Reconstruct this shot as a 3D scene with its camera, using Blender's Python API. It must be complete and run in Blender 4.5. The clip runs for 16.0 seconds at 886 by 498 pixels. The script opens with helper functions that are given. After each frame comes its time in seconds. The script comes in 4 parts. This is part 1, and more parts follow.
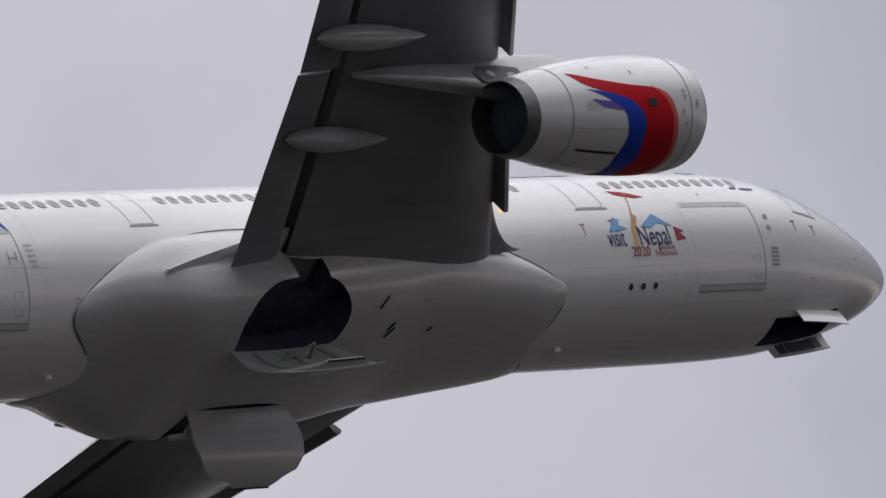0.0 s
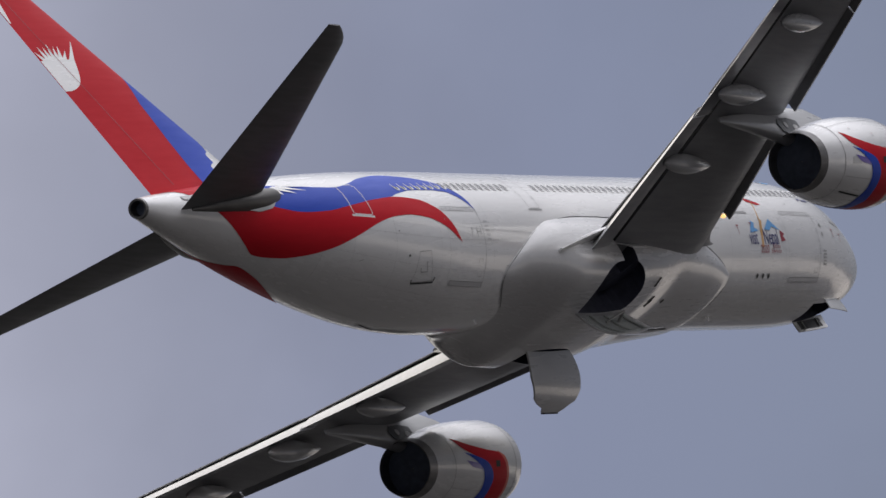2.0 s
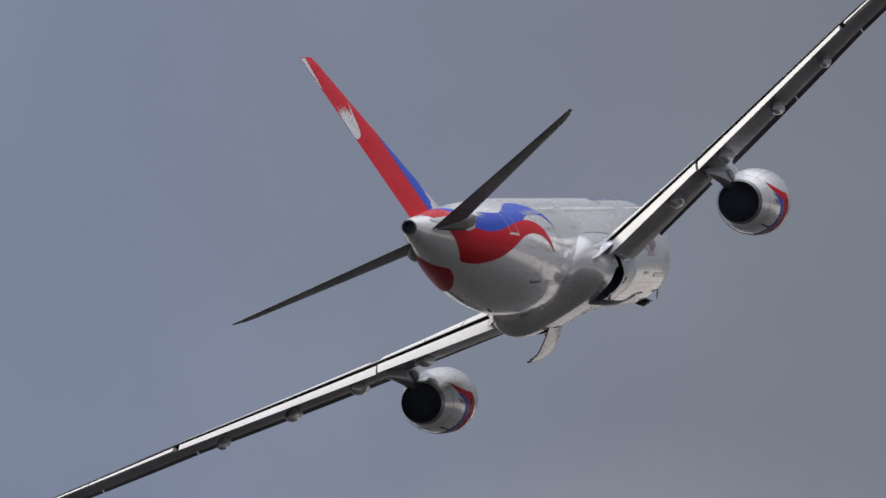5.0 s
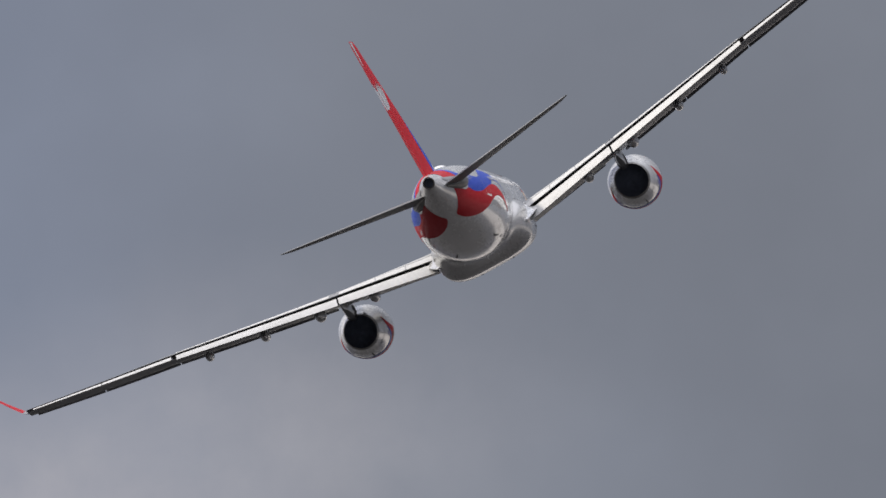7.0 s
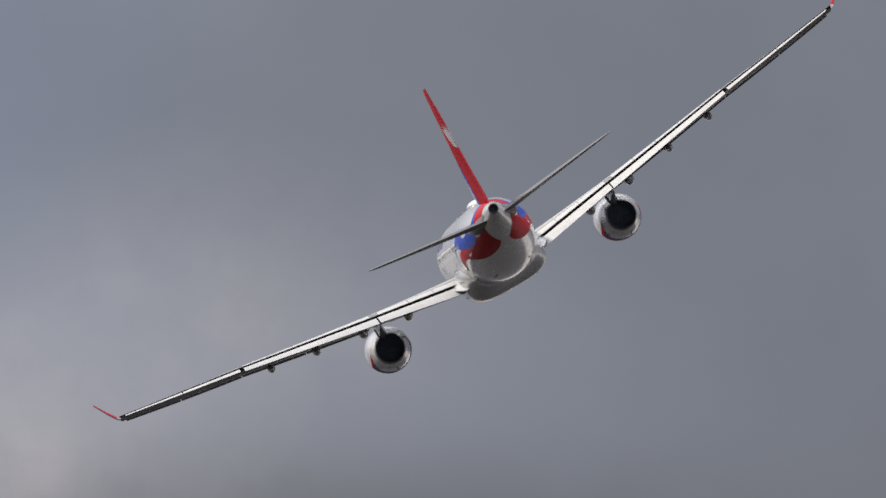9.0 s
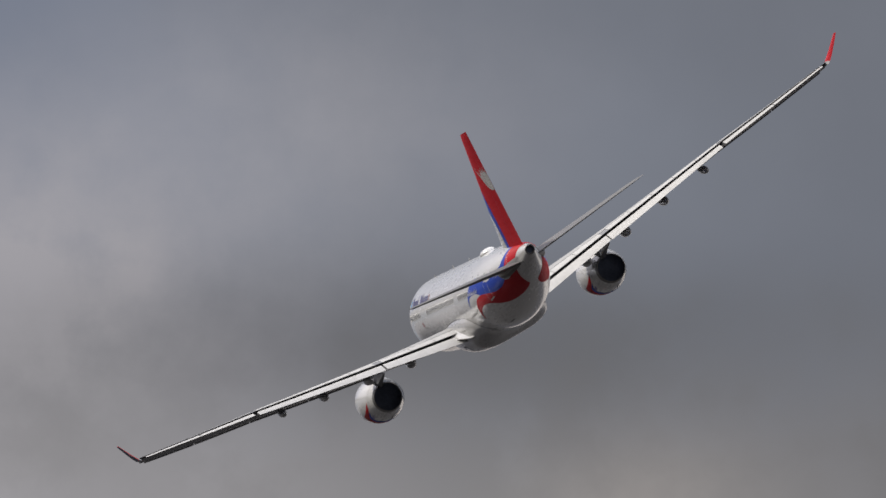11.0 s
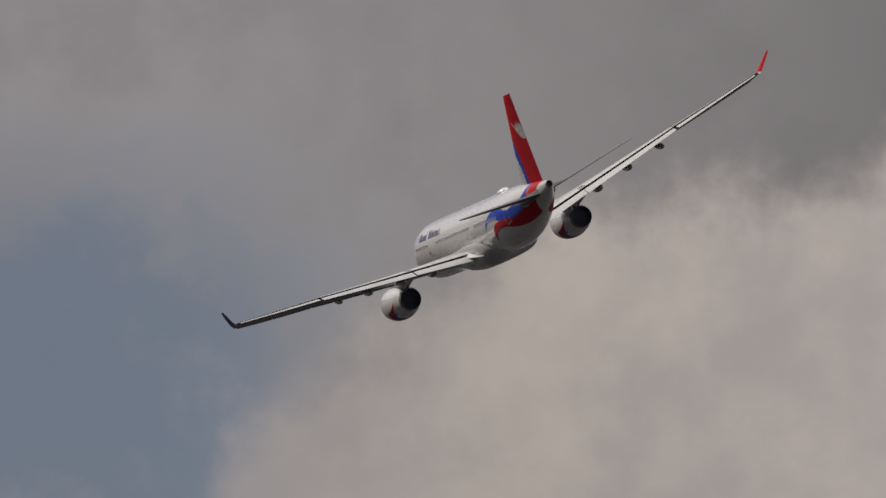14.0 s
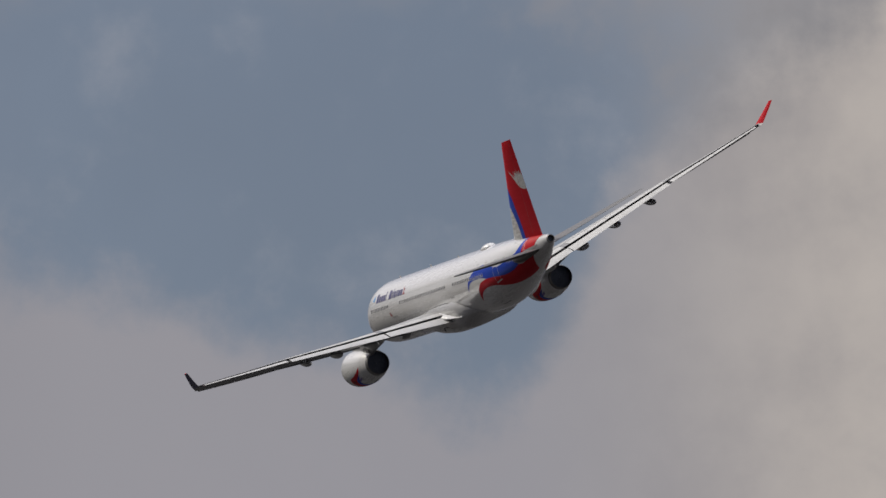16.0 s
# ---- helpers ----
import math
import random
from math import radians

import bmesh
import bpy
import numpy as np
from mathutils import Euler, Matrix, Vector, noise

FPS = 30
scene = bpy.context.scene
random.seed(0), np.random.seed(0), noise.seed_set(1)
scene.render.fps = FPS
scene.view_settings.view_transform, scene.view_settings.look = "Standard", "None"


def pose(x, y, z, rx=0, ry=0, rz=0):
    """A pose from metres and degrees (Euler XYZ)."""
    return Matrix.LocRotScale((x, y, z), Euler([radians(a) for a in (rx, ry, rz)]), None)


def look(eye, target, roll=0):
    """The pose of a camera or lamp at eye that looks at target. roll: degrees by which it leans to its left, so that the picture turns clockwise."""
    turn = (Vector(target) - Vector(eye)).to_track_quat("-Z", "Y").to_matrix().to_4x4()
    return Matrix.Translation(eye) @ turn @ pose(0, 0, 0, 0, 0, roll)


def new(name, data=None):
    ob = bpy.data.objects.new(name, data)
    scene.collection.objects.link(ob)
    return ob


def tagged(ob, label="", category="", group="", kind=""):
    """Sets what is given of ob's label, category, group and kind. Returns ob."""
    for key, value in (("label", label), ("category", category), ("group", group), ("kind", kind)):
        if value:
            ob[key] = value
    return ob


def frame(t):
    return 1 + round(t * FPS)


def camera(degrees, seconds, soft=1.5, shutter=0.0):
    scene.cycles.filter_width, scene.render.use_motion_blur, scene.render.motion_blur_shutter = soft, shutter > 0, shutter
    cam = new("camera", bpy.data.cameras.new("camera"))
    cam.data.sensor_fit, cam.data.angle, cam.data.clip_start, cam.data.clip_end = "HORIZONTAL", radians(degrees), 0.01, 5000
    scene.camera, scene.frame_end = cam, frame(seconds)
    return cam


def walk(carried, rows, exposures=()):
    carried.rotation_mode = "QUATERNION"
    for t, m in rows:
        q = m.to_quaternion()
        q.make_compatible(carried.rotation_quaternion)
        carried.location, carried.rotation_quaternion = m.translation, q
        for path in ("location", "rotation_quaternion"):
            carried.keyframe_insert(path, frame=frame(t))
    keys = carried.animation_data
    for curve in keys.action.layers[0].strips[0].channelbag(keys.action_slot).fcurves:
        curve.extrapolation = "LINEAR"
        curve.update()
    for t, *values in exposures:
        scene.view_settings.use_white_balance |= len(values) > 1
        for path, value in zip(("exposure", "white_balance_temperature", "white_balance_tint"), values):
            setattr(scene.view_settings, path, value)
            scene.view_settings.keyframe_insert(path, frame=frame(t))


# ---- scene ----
cam = camera(6.0597, 16.0, soft=1.5)
walk(cam, (
    (0.0, pose(0, 0, 1.7, 110.2992, 0, 24.0794)),
    (0.5, pose(0, 0, 1.7, 109.7530, 0, 20.5571)),
    (1.0, pose(0, 0, 1.7, 109.2598, 0, 17.2485)),
    (1.5, pose(0, 0, 1.7, 108.8563, 0, 14.8508)),
    (2.0, pose(0, 0, 1.7, 108.6754, 0, 12.1522)),
    (2.5, pose(0, 0, 1.7, 108.4842, 0, 9.4283)),
    (3.0, pose(0, 0, 1.7, 108.0773, 0, 7.4635)),
    (3.5, pose(0, 0, 1.7, 107.7114, 0, 6.1320)),
    (4.0, pose(0, 0, 1.7, 107.5426, 0, 5.0783)),
    (4.2, pose(0, 0, 1.7, 107.4707, 0, 4.7777)),
    (6.3, pose(0, 0, 1.7, 106.2450, 0, 1.1700)),
    (6.5, pose(0, 0, 1.7, 106.1344, 0, 0.9438)),
    (7.0, pose(0, 0, 1.7, 105.7654, 0, 0.6570)),
    (7.5, pose(0, 0, 1.7, 105.4546, 0, 0.5429)),
    (8.0, pose(0, 0, 1.7, 105.2697, 0, 0.4799)),
    (8.5, pose(0, 0, 1.7, 105.1347, 0, 0.3285)),
    (9.0, pose(0, 0, 1.7, 104.9522, 0, 0.1595)),
    (9.5, pose(0, 0, 1.7, 104.7590, 0, 0.0746)),
    (10.0, pose(0, 0, 1.7, 104.4850, 0, 0.2115)),
    (10.2, pose(0, 0, 1.7, 104.3256, 0, 0.3497)),
    (12.3, pose(0, 0, 1.7, 102.0356, 0, 1.8194)),
    (12.5, pose(0, 0, 1.7, 101.7560, 0, 2.0742)),
    (13.0, pose(0, 0, 1.7, 101.0134, 0, 2.7389)),
    (13.5, pose(0, 0, 1.7, 100.2458, 0, 3.3039)),
    (13.6, pose(0, 0, 1.7, 100.1458, 0, 3.3647)),
    (14.0, pose(0, 0, 1.7, 99.6865, 0, 3.8782)),
    (14.5, pose(0, 0, 1.7, 99.2244, 0, 4.4525)),
    (15.0, pose(0, 0, 1.7, 98.8110, 0, 4.9984)),
    (15.5, pose(0, 0, 1.7, 98.4540, 0, 5.7207)),
    (16.0, pose(0, 0, 1.7, 97.9625, 0, 6.5239)),
), exposures=((0.0, -0.18, 6500, 10), (1.0, -0.06, 6500, 10), (2.5, 0.1, 6450, 10), (4.2, 0.16, 6300, 10), (6.5, 0.22, 6400, 10), (8.5, 0.25, 6450, 10), (9.5, 0.16, 6500, 10), (10.2, 0.06, 6500, 10), (12.5, -0.02, 6550, 10), (13.5, -0.3, 6800, 13), (14.5, -0.47, 6600, 10), (15.2, -0.47, 6350, 10), (15.6, -0.37, 6350, 10), (16.0, -0.26, 6450, 10)))

# ---- light ----
SUN_AZ, SUN_EL = -62.0, 37.0      # degrees: azimuth from north (y) towards east (x), height
world = bpy.data.worlds.new("sky")
scene.world = world
world.use_nodes = True


def build_sky():
    nt = world.node_tree
    nt.nodes.clear()
    N, L = nt.nodes.new, nt.links.new

    def math_node(op, a, b=None, c=None):
        n = N("ShaderNodeMath")
        n.operation = op
        for i, v in enumerate((a, b, c)):
            if v is None:
                continue
            if isinstance(v, (int, float)):
                n.inputs[i].default_value = v
            else:
                L(v, n.inputs[i])
        return n.outputs[0]

    def noise_node(vec, scale, detail, rough, lac=2.0):
        n = N("ShaderNodeTexNoise")
        n.inputs["Scale"].default_value, n.inputs["Detail"].default_value = scale, detail
        n.inputs["Roughness"].default_value, n.inputs["Lacunarity"].default_value = rough, lac
        L(vec, n.inputs["Vector"])
        return n.outputs["Fac"]

    def ramp(fac, stops, mode="EASE"):
        n = N("ShaderNodeValToRGB")
        n.color_ramp.interpolation = mode
        el = n.color_ramp.elements
        while len(el) < len(stops):
            el.new(0.5)
        for e, (p, c) in zip(el, stops):
            e.position = p
            e.color = (*c, 1) if isinstance(c, tuple) else (c, c, c, 1)
        L(fac, n.inputs[0])
        return n.outputs[0]

    def mix(fac, a, b, mode="MIX"):
        n = N("ShaderNodeMix")
        n.data_type, n.blend_type = "RGBA", mode
        for s, v in ((0, fac), (6, a), (7, b)):
            if isinstance(v, tuple):
                n.inputs[s].default_value = (*v, 1)
            elif isinstance(v, (int, float)):
                n.inputs[s].default_value = v
            else:
                L(v, n.inputs[s])
        return n.outputs[2]

    tc = N("ShaderNodeTexCoord")
    way = tc.outputs["Generated"]
    sep = N("ShaderNodeSeparateXYZ")
    L(way, sep.inputs[0])
    x, y, z = sep.outputs
    az = math_node("MULTIPLY", math_node("ARCTAN2", x, y), 57.2958)
    flat = math_node("SQRT", math_node("ADD", math_node("MULTIPLY", x, x), math_node("MULTIPLY", y, y)))
    el = math_node("MULTIPLY", math_node("ARCTAN2", z, flat), 57.2958)
    sky = N("ShaderNodeTexSky")
    sky.sky_type, sky.sun_disc = "NISHITA", False
    sky.sun_elevation, sky.sun_rotation = radians(SUN_EL), radians(SUN_AZ)
    clear = mix(1.0, sky.outputs[0], (0.020, 0.0205, 0.021), "MULTIPLY")
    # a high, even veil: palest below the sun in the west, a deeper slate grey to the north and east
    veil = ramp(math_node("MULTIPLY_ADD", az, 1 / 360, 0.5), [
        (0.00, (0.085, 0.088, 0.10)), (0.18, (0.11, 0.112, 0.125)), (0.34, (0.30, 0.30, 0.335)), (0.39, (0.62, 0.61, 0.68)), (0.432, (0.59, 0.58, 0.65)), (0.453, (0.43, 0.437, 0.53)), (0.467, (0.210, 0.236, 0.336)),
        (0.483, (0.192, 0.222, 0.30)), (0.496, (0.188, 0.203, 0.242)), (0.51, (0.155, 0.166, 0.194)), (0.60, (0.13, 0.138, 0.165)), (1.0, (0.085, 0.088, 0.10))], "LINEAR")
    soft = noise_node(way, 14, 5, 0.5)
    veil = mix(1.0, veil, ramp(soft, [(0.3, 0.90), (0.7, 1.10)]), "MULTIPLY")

    def bell(a0, sa, e0, se, grow=1.0):
        da, de = (math_node("DIVIDE", math_node("SUBTRACT", v, c), w) for v, c, w in ((az, a0, sa), (el, e0, se)))
        r = math_node("ADD", math_node("MULTIPLY", da, da), math_node("MULTIPLY", de, de))
        return math_node("MULTIPLY", math_node("POWER", 2.71828, math_node("MULTIPLY", r, -1.0)), grow)

    wide = noise_node(way, 30, 5, 0.52)
    fine_n = noise_node(way, 95, 7, 0.58)
    ragged = math_node("ADD", math_node("MULTIPLY", math_node("SUBTRACT", wide, 0.5), 1.6), math_node("MULTIPLY", math_node("SUBTRACT", fine_n, 0.5), 1.3))
    # pale drifting patches in the veil
    patch = math_node("ADD", bell(-4.2, 2.3, 13.0, 1.3, 1.3), bell(-1.6, 1.6, 14.7, 0.9, 0.33))
    patch = math_node("MULTIPLY", patch, math_node("MULTIPLY_ADD", ragged, 0.8, 1.0))
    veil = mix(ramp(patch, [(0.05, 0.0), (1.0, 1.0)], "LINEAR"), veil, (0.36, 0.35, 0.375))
    # below it broken grey cloud, darkest in the north, with slate-blue clear sky between
    side_n = math_node("MULTIPLY_ADD", math_node("ADD", az, math_node("MULTIPLY", ragged, 2.2)), 0.1, 0.6)
    grey = ramp(side_n, [(0.0, (0.27, 0.262, 0.275)), (0.18, (0.25, 0.243, 0.252)), (0.40, (0.212, 0.206, 0.213)), (0.60, (0.165, 0.162, 0.167)), (1.0, (0.135, 0.132, 0.136))])
    grey = mix(1.0, grey, ramp(math_node("MULTIPLY_ADD", ragged, 0.5, 0.5), [(0.15, 0.82), (0.85, 1.15)]), "MULTIPLY")
    blue = mix(1.0, mix(0.5, clear, (0.275, 0.335, 0.45)), ramp(soft, [(0.25, 0.92), (0.75, 1.10)]), "MULTIPLY")
    wisp = math_node("MULTIPLY", ramp(math_node("MULTIPLY_ADD", ragged, 0.5, 0.5), [(0.55, 0.0), (0.9, 1.0)]), 0.4)
    blue = mix(wisp, blue, (0.37, 0.37, 0.40))
    west = math_node("MULTIPLY_ADD", math_node("ADD", az, math_node("MULTIPLY", ragged, -1.1)), -0.4, -1.62)
    below = math_node("MULTIPLY_ADD", math_node("ADD", el, math_node("MULTIPLY", ragged, -1.0)), -0.5, 5.45)
    clamp01 = lambda v: math_node("MAXIMUM", math_node("MINIMUM", v, 1.0), 0.0)
    open_sky = math_node("MULTIPLY", clamp01(west), clamp01(below))
    grey = mix(1.0, grey, (1.12, 1.12, 1.125), "MULTIPLY")
    grey = mix(ramp(open_sky, [(0.02, 0.0), (0.75, 0.95)]), grey, blue)
    height = math_node("MULTIPLY_ADD", math_node("ADD", el, math_node("MULTIPLY", ragged, 0.6)), 0.5, -5.95)
    grey = mix(math_node("MULTIPLY", bell(0.6, 0.8, 11.75, 0.5, 0.75), math_node("MULTIPLY_ADD", ragged, 0.7, 0.8)), grey, (0.30, 0.275, 0.262))
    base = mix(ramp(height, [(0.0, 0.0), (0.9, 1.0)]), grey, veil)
    base = mix(bell(-0.9, 2.4, 12.95, 0.62, 0.56), base, (0.085, 0.086, 0.091))
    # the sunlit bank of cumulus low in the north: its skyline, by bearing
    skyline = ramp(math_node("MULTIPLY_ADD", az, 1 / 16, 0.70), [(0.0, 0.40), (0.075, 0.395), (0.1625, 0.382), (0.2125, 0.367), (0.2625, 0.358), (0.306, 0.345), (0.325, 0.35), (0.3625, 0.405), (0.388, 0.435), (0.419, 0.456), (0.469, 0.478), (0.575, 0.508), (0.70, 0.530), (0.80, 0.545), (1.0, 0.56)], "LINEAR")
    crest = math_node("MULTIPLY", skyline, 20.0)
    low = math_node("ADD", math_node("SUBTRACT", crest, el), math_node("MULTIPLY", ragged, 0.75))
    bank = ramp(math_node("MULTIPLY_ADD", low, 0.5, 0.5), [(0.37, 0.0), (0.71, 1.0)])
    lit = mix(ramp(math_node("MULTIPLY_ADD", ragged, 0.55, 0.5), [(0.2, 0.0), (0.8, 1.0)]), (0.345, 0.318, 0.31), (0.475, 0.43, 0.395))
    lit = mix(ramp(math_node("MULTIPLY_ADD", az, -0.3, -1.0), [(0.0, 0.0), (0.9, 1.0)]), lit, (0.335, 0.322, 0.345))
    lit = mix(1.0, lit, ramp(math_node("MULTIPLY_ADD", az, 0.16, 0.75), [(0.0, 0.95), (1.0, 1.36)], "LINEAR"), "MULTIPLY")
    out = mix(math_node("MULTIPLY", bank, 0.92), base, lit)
    lower = ramp(math_node("MULTIPLY_ADD", el, 1 / 20, 0.0), [(0.0, 1.17), (0.58, 1.17), (0.66, 1.0)], "LINEAR")
    out = mix(1.0, out, lower, "MULTIPLY")
    # low in the west, out of view, the veil is darkened to dim the belly
    sink = math_node("MULTIPLY", clamp01(math_node("MULTIPLY_ADD", az, -1 / 6, -1.5)), clamp01(math_node("MULTIPLY_ADD", el, -1 / 7, 16 / 7)))
    out = mix(math_node("MULTIPLY", sink, 0.5), out, (0.13, 0.13, 0.15))
    # unseen dark band added along the horizon to dim what the belly reflects
    horizon_dim = ramp(math_node("MULTIPLY_ADD", el, 1 / 20, 0.0), [(0.0, 1.0), (0.15, 1.0), (0.29, 0.0)])
    out = mix(horizon_dim, out, (0.085, 0.085, 0.098))
    # the cloud deck overhead is thin and bright
    up = ramp(math_node("MULTIPLY_ADD", el, 1 / 90, 0.0), [(0.32, 0.0), (0.61, 1.0)])
    side_up = math_node("MULTIPLY_ADD", x, 0.28, 1.0)
    deck = mix(1.0, side_up, (1.63, 1.62, 1.71), "MULTIPLY")
    out = mix(up, out, deck)
    bg = N("ShaderNodeBackground")
    bg.inputs["Strength"].default_value = 1.0
    L(out, bg.inputs["Color"])
    L(bg.outputs[0], N("ShaderNodeOutputWorld").inputs[0])


build_sky()
sun = new("sun", bpy.data.lights.new("sun", "SUN"))
sun.data.energy, sun.data.angle, sun.data.color = 3.3, radians(5.0), (1.0, 0.925, 0.80)
_d = Vector((math.sin(radians(SUN_AZ)) * math.cos(radians(SUN_EL)), math.cos(radians(SUN_AZ)) * math.cos(radians(SUN_EL)), math.sin(radians(SUN_EL))))
sun.matrix_world = look(_d * 100, (0, 0, 0))
scene.view_settings.exposure = 0.0


# ---- materials ----
def material(name, base, rough=0.35, metal=0.0, coat=0.0, grime=0.12, grain=1.2, streak=0.0, bump=0.0, glow=None, gloss=0.5):
    """Painted or bare surface with dirt at two scales; streak draws the grime along the airflow."""
    m = bpy.data.materials.new(name)
    m.use_nodes = True
    nt = m.node_tree
    N, L = nt.nodes.new, nt.links.new
    p = nt.nodes["Principled BSDF"]
    p.inputs["Roughness"].default_value, p.inputs["Metallic"].default_value = rough, metal
    p.inputs["Coat Weight"].default_value, p.inputs["Coat Roughness"].default_value = coat, 0.08
    p.inputs["Specular IOR Level"].default_value = gloss
    tc = N("ShaderNodeTexCoord")
    mp = N("ShaderNodeMapping")
    k = 0.12 if streak else 1.0
    mp.inputs["Scale"].default_value = (k, 1, 1)
    L(tc.outputs["Object"], mp.inputs[0])

    def tex(scale, detail, vec):
        n = N("ShaderNodeTexNoise")
        n.inputs["Scale"].default_value, n.inputs["Detail"].default_value = scale, detail
        L(vec, n.inputs["Vector"])
        r = N("ShaderNodeValToRGB")
        r.color_ramp.elements[0].position, r.color_ramp.elements[1].position = 0.32, 0.68
        L(n.outputs["Fac"], r.inputs[0])
        return r.outputs[0]

    big, small = tex(grain * 0.35, 4, mp.outputs[0]), tex(grain * 4, 5, mp.outputs[0])
    mx = N("ShaderNodeMix")
    mx.data_type = "RGBA"
    mx.inputs[6].default_value = (*[c * (1 - grime) for c in base], 1)
    mx.inputs[7].default_value = (*[min(1, c * (1 + grime * 0.5)) for c in base], 1)
    av = N("ShaderNodeMath")
    av.operation = "MULTIPLY_ADD"
    L(big, av.inputs[0])
    av.inputs[1].default_value = 0.6
    sm = N("ShaderNodeMath")
    sm.operation = "MULTIPLY"
    L(small, sm.inputs[0])
    sm.inputs[1].default_value = 0.4
    L(sm.outputs[0], av.inputs[2])
    L(av.outputs[0], mx.inputs[0])
    L(mx.outputs[2], p.inputs["Base Color"])
    rr = N("ShaderNodeMapRange")
    rr.inputs[3].default_value, rr.inputs[4].default_value = rough * 1.25, rough * 0.85
    L(av.outputs[0], rr.inputs[0])
    L(rr.outputs[0], p.inputs["Roughness"])
    if bump:
        b = N("ShaderNodeBump")
        b.inputs["Strength"].default_value, b.inputs["Distance"].default_value = bump, 0.02
        L(small, b.inputs["Height"])
        L(b.outputs[0], p.inputs["Normal"])
    if glow:
        p.inputs["Emission Color"].default_value, p.inputs["Emission Strength"].default_value = (*glow[:3], 1), glow[3]
    return m


WHITE = material("white_paint", (0.76, 0.76, 0.765), 0.26, coat=0.8, grime=0.10, streak=1)
BELLY = material("fairing_paint", (0.55, 0.55, 0.56), 0.26, coat=0.5, grime=0.16, streak=1)
# the wing's grey is darkened to hold the shade of its underside
WING_SHADED_GREY = material("wing_shaded_grey", (0.235, 0.238, 0.255), 0.45, coat=0.08, gloss=0.3, grime=0.18, streak=1)
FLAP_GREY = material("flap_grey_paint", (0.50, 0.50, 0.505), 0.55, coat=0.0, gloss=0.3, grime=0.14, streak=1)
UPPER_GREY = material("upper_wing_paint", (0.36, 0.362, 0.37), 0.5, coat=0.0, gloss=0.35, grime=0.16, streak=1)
FRAME_GREY = material("window_frame_paint", (0.72, 0.72, 0.725), 0.5, gloss=0.3, grime=0.08)
CANOE_GREY = material("fairing_grey_paint", (0.40, 0.405, 0.415), 0.28, coat=0.5, grime=0.2, streak=1)
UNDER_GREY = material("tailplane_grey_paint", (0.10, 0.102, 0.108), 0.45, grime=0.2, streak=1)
# blue-black walls: the shade inside bays and intake is in this colour
RECESS_SHADE = material("shaded_recess", (0.045, 0.05, 0.085), 0.7, grime=0.5, bump=0.4)
# duct colour lifted to slate blue, with a veil of haze mixed in
DUCT_HAZE = material("hazy_duct", (0.14, 0.17, 0.25), 0.6, grime=0.4)
SEAL = material("black_seal", (0.018, 0.018, 0.02), 0.6, grime=0.3)
RED = material("red_paint", (0.56, 0.010, 0.022), 0.45, grime=0.10, streak=1, gloss=0.07)
ORANGE = material("orange_red_paint", (0.66, 0.10, 0.06), 0.36, coat=0.15, grime=0.12)
BLUE = material("blue_paint", (0.012, 0.062, 0.50), 0.42, coat=0.03, grime=0.10, streak=1, gloss=0.15)
VIOLET = material("violet_paint", (0.13, 0.08, 0.42), 0.3, coat=0.4, grime=0.1)
SKYBLUE = material("sky_blue_paint", (0.12, 0.36, 0.70), 0.3, grime=0.1)
TAN = material("tan_paint", (0.62, 0.36, 0.14), 0.35, grime=0.15)
MAROON = material("maroon_paint", (0.30, 0.02, 0.04), 0.35, grime=0.1)
NAVY = material("navy_paint", (0.03, 0.03, 0.16), 0.35, grime=0.1)
METAL = material("bare_metal", (0.42, 0.41, 0.40), 0.32, metal=1.0, grime=0.25, streak=1)
NOZZLE = material("heat_stained_metal", (0.22, 0.215, 0.215), 0.45, metal=0.9, grime=0.3, streak=1)
PRIMER = material("primer_grey", (0.42, 0.44, 0.43), 0.5, grime=0.3, bump=0.2)
LINE = material("panel_line_grey", (0.34, 0.34, 0.345), 0.5, grime=0.3)
PANE = material("window_pane", (0.04, 0.043, 0.052), 0.2, coat=0.2, grime=0.2)
LAMP = material("landing_light", (0.9, 0.7, 0.4), 0.2, glow=(1.0, 0.55, 0.18, 1.3))
LINING = material("door_lining", (0.10, 0.105, 0.115), 0.55, grime=0.4, bump=0.3)
HOLLOW_DARK = material("hollow_shade_metal", (0.15, 0.145, 0.14), 0.4, metal=0.8, grime=0.4, streak=1)
GRASS = material("field_grass", (0.0085, 0.0078, 0.0086), 0.9, grime=0.35, grain=0.02, bump=0.3)


# ---- mesh helpers ----
def mesh_object(name, verts, faces, mats, parent=None, label="", smooth=True, mat_ids=None, sharp=0.6):
    me = bpy.data.meshes.new(name)
    me.from_pydata([tuple(map(float, v)) for v in verts], [], faces)
    for m in mats if isinstance(mats, (list, tuple)) else [mats]:
        me.materials.append(m)
    bm = bmesh.new()
    bm.from_mesh(me)
    bmesh.ops.remove_doubles(bm, verts=bm.verts, dist=1e-5)
    if smooth != "keep":
        bmesh.ops.recalc_face_normals(bm, faces=bm.faces)
    for f in bm.faces:
        f.smooth = bool(smooth)
    for e in bm.edges:
        if len(e.link_faces) == 2 and e.calc_face_angle(0) > sharp:
            e.smooth = False
    bm.to_mesh(me)
    bm.free()
    if mat_ids is not None and len(me.polygons) == len(mat_ids):
        me.polygons.foreach_set("material_index", mat_ids)
    ob = new(name, me)
    if parent is not None:
        ob.parent = parent
    if label:
        tagged(ob, label)
    return ob


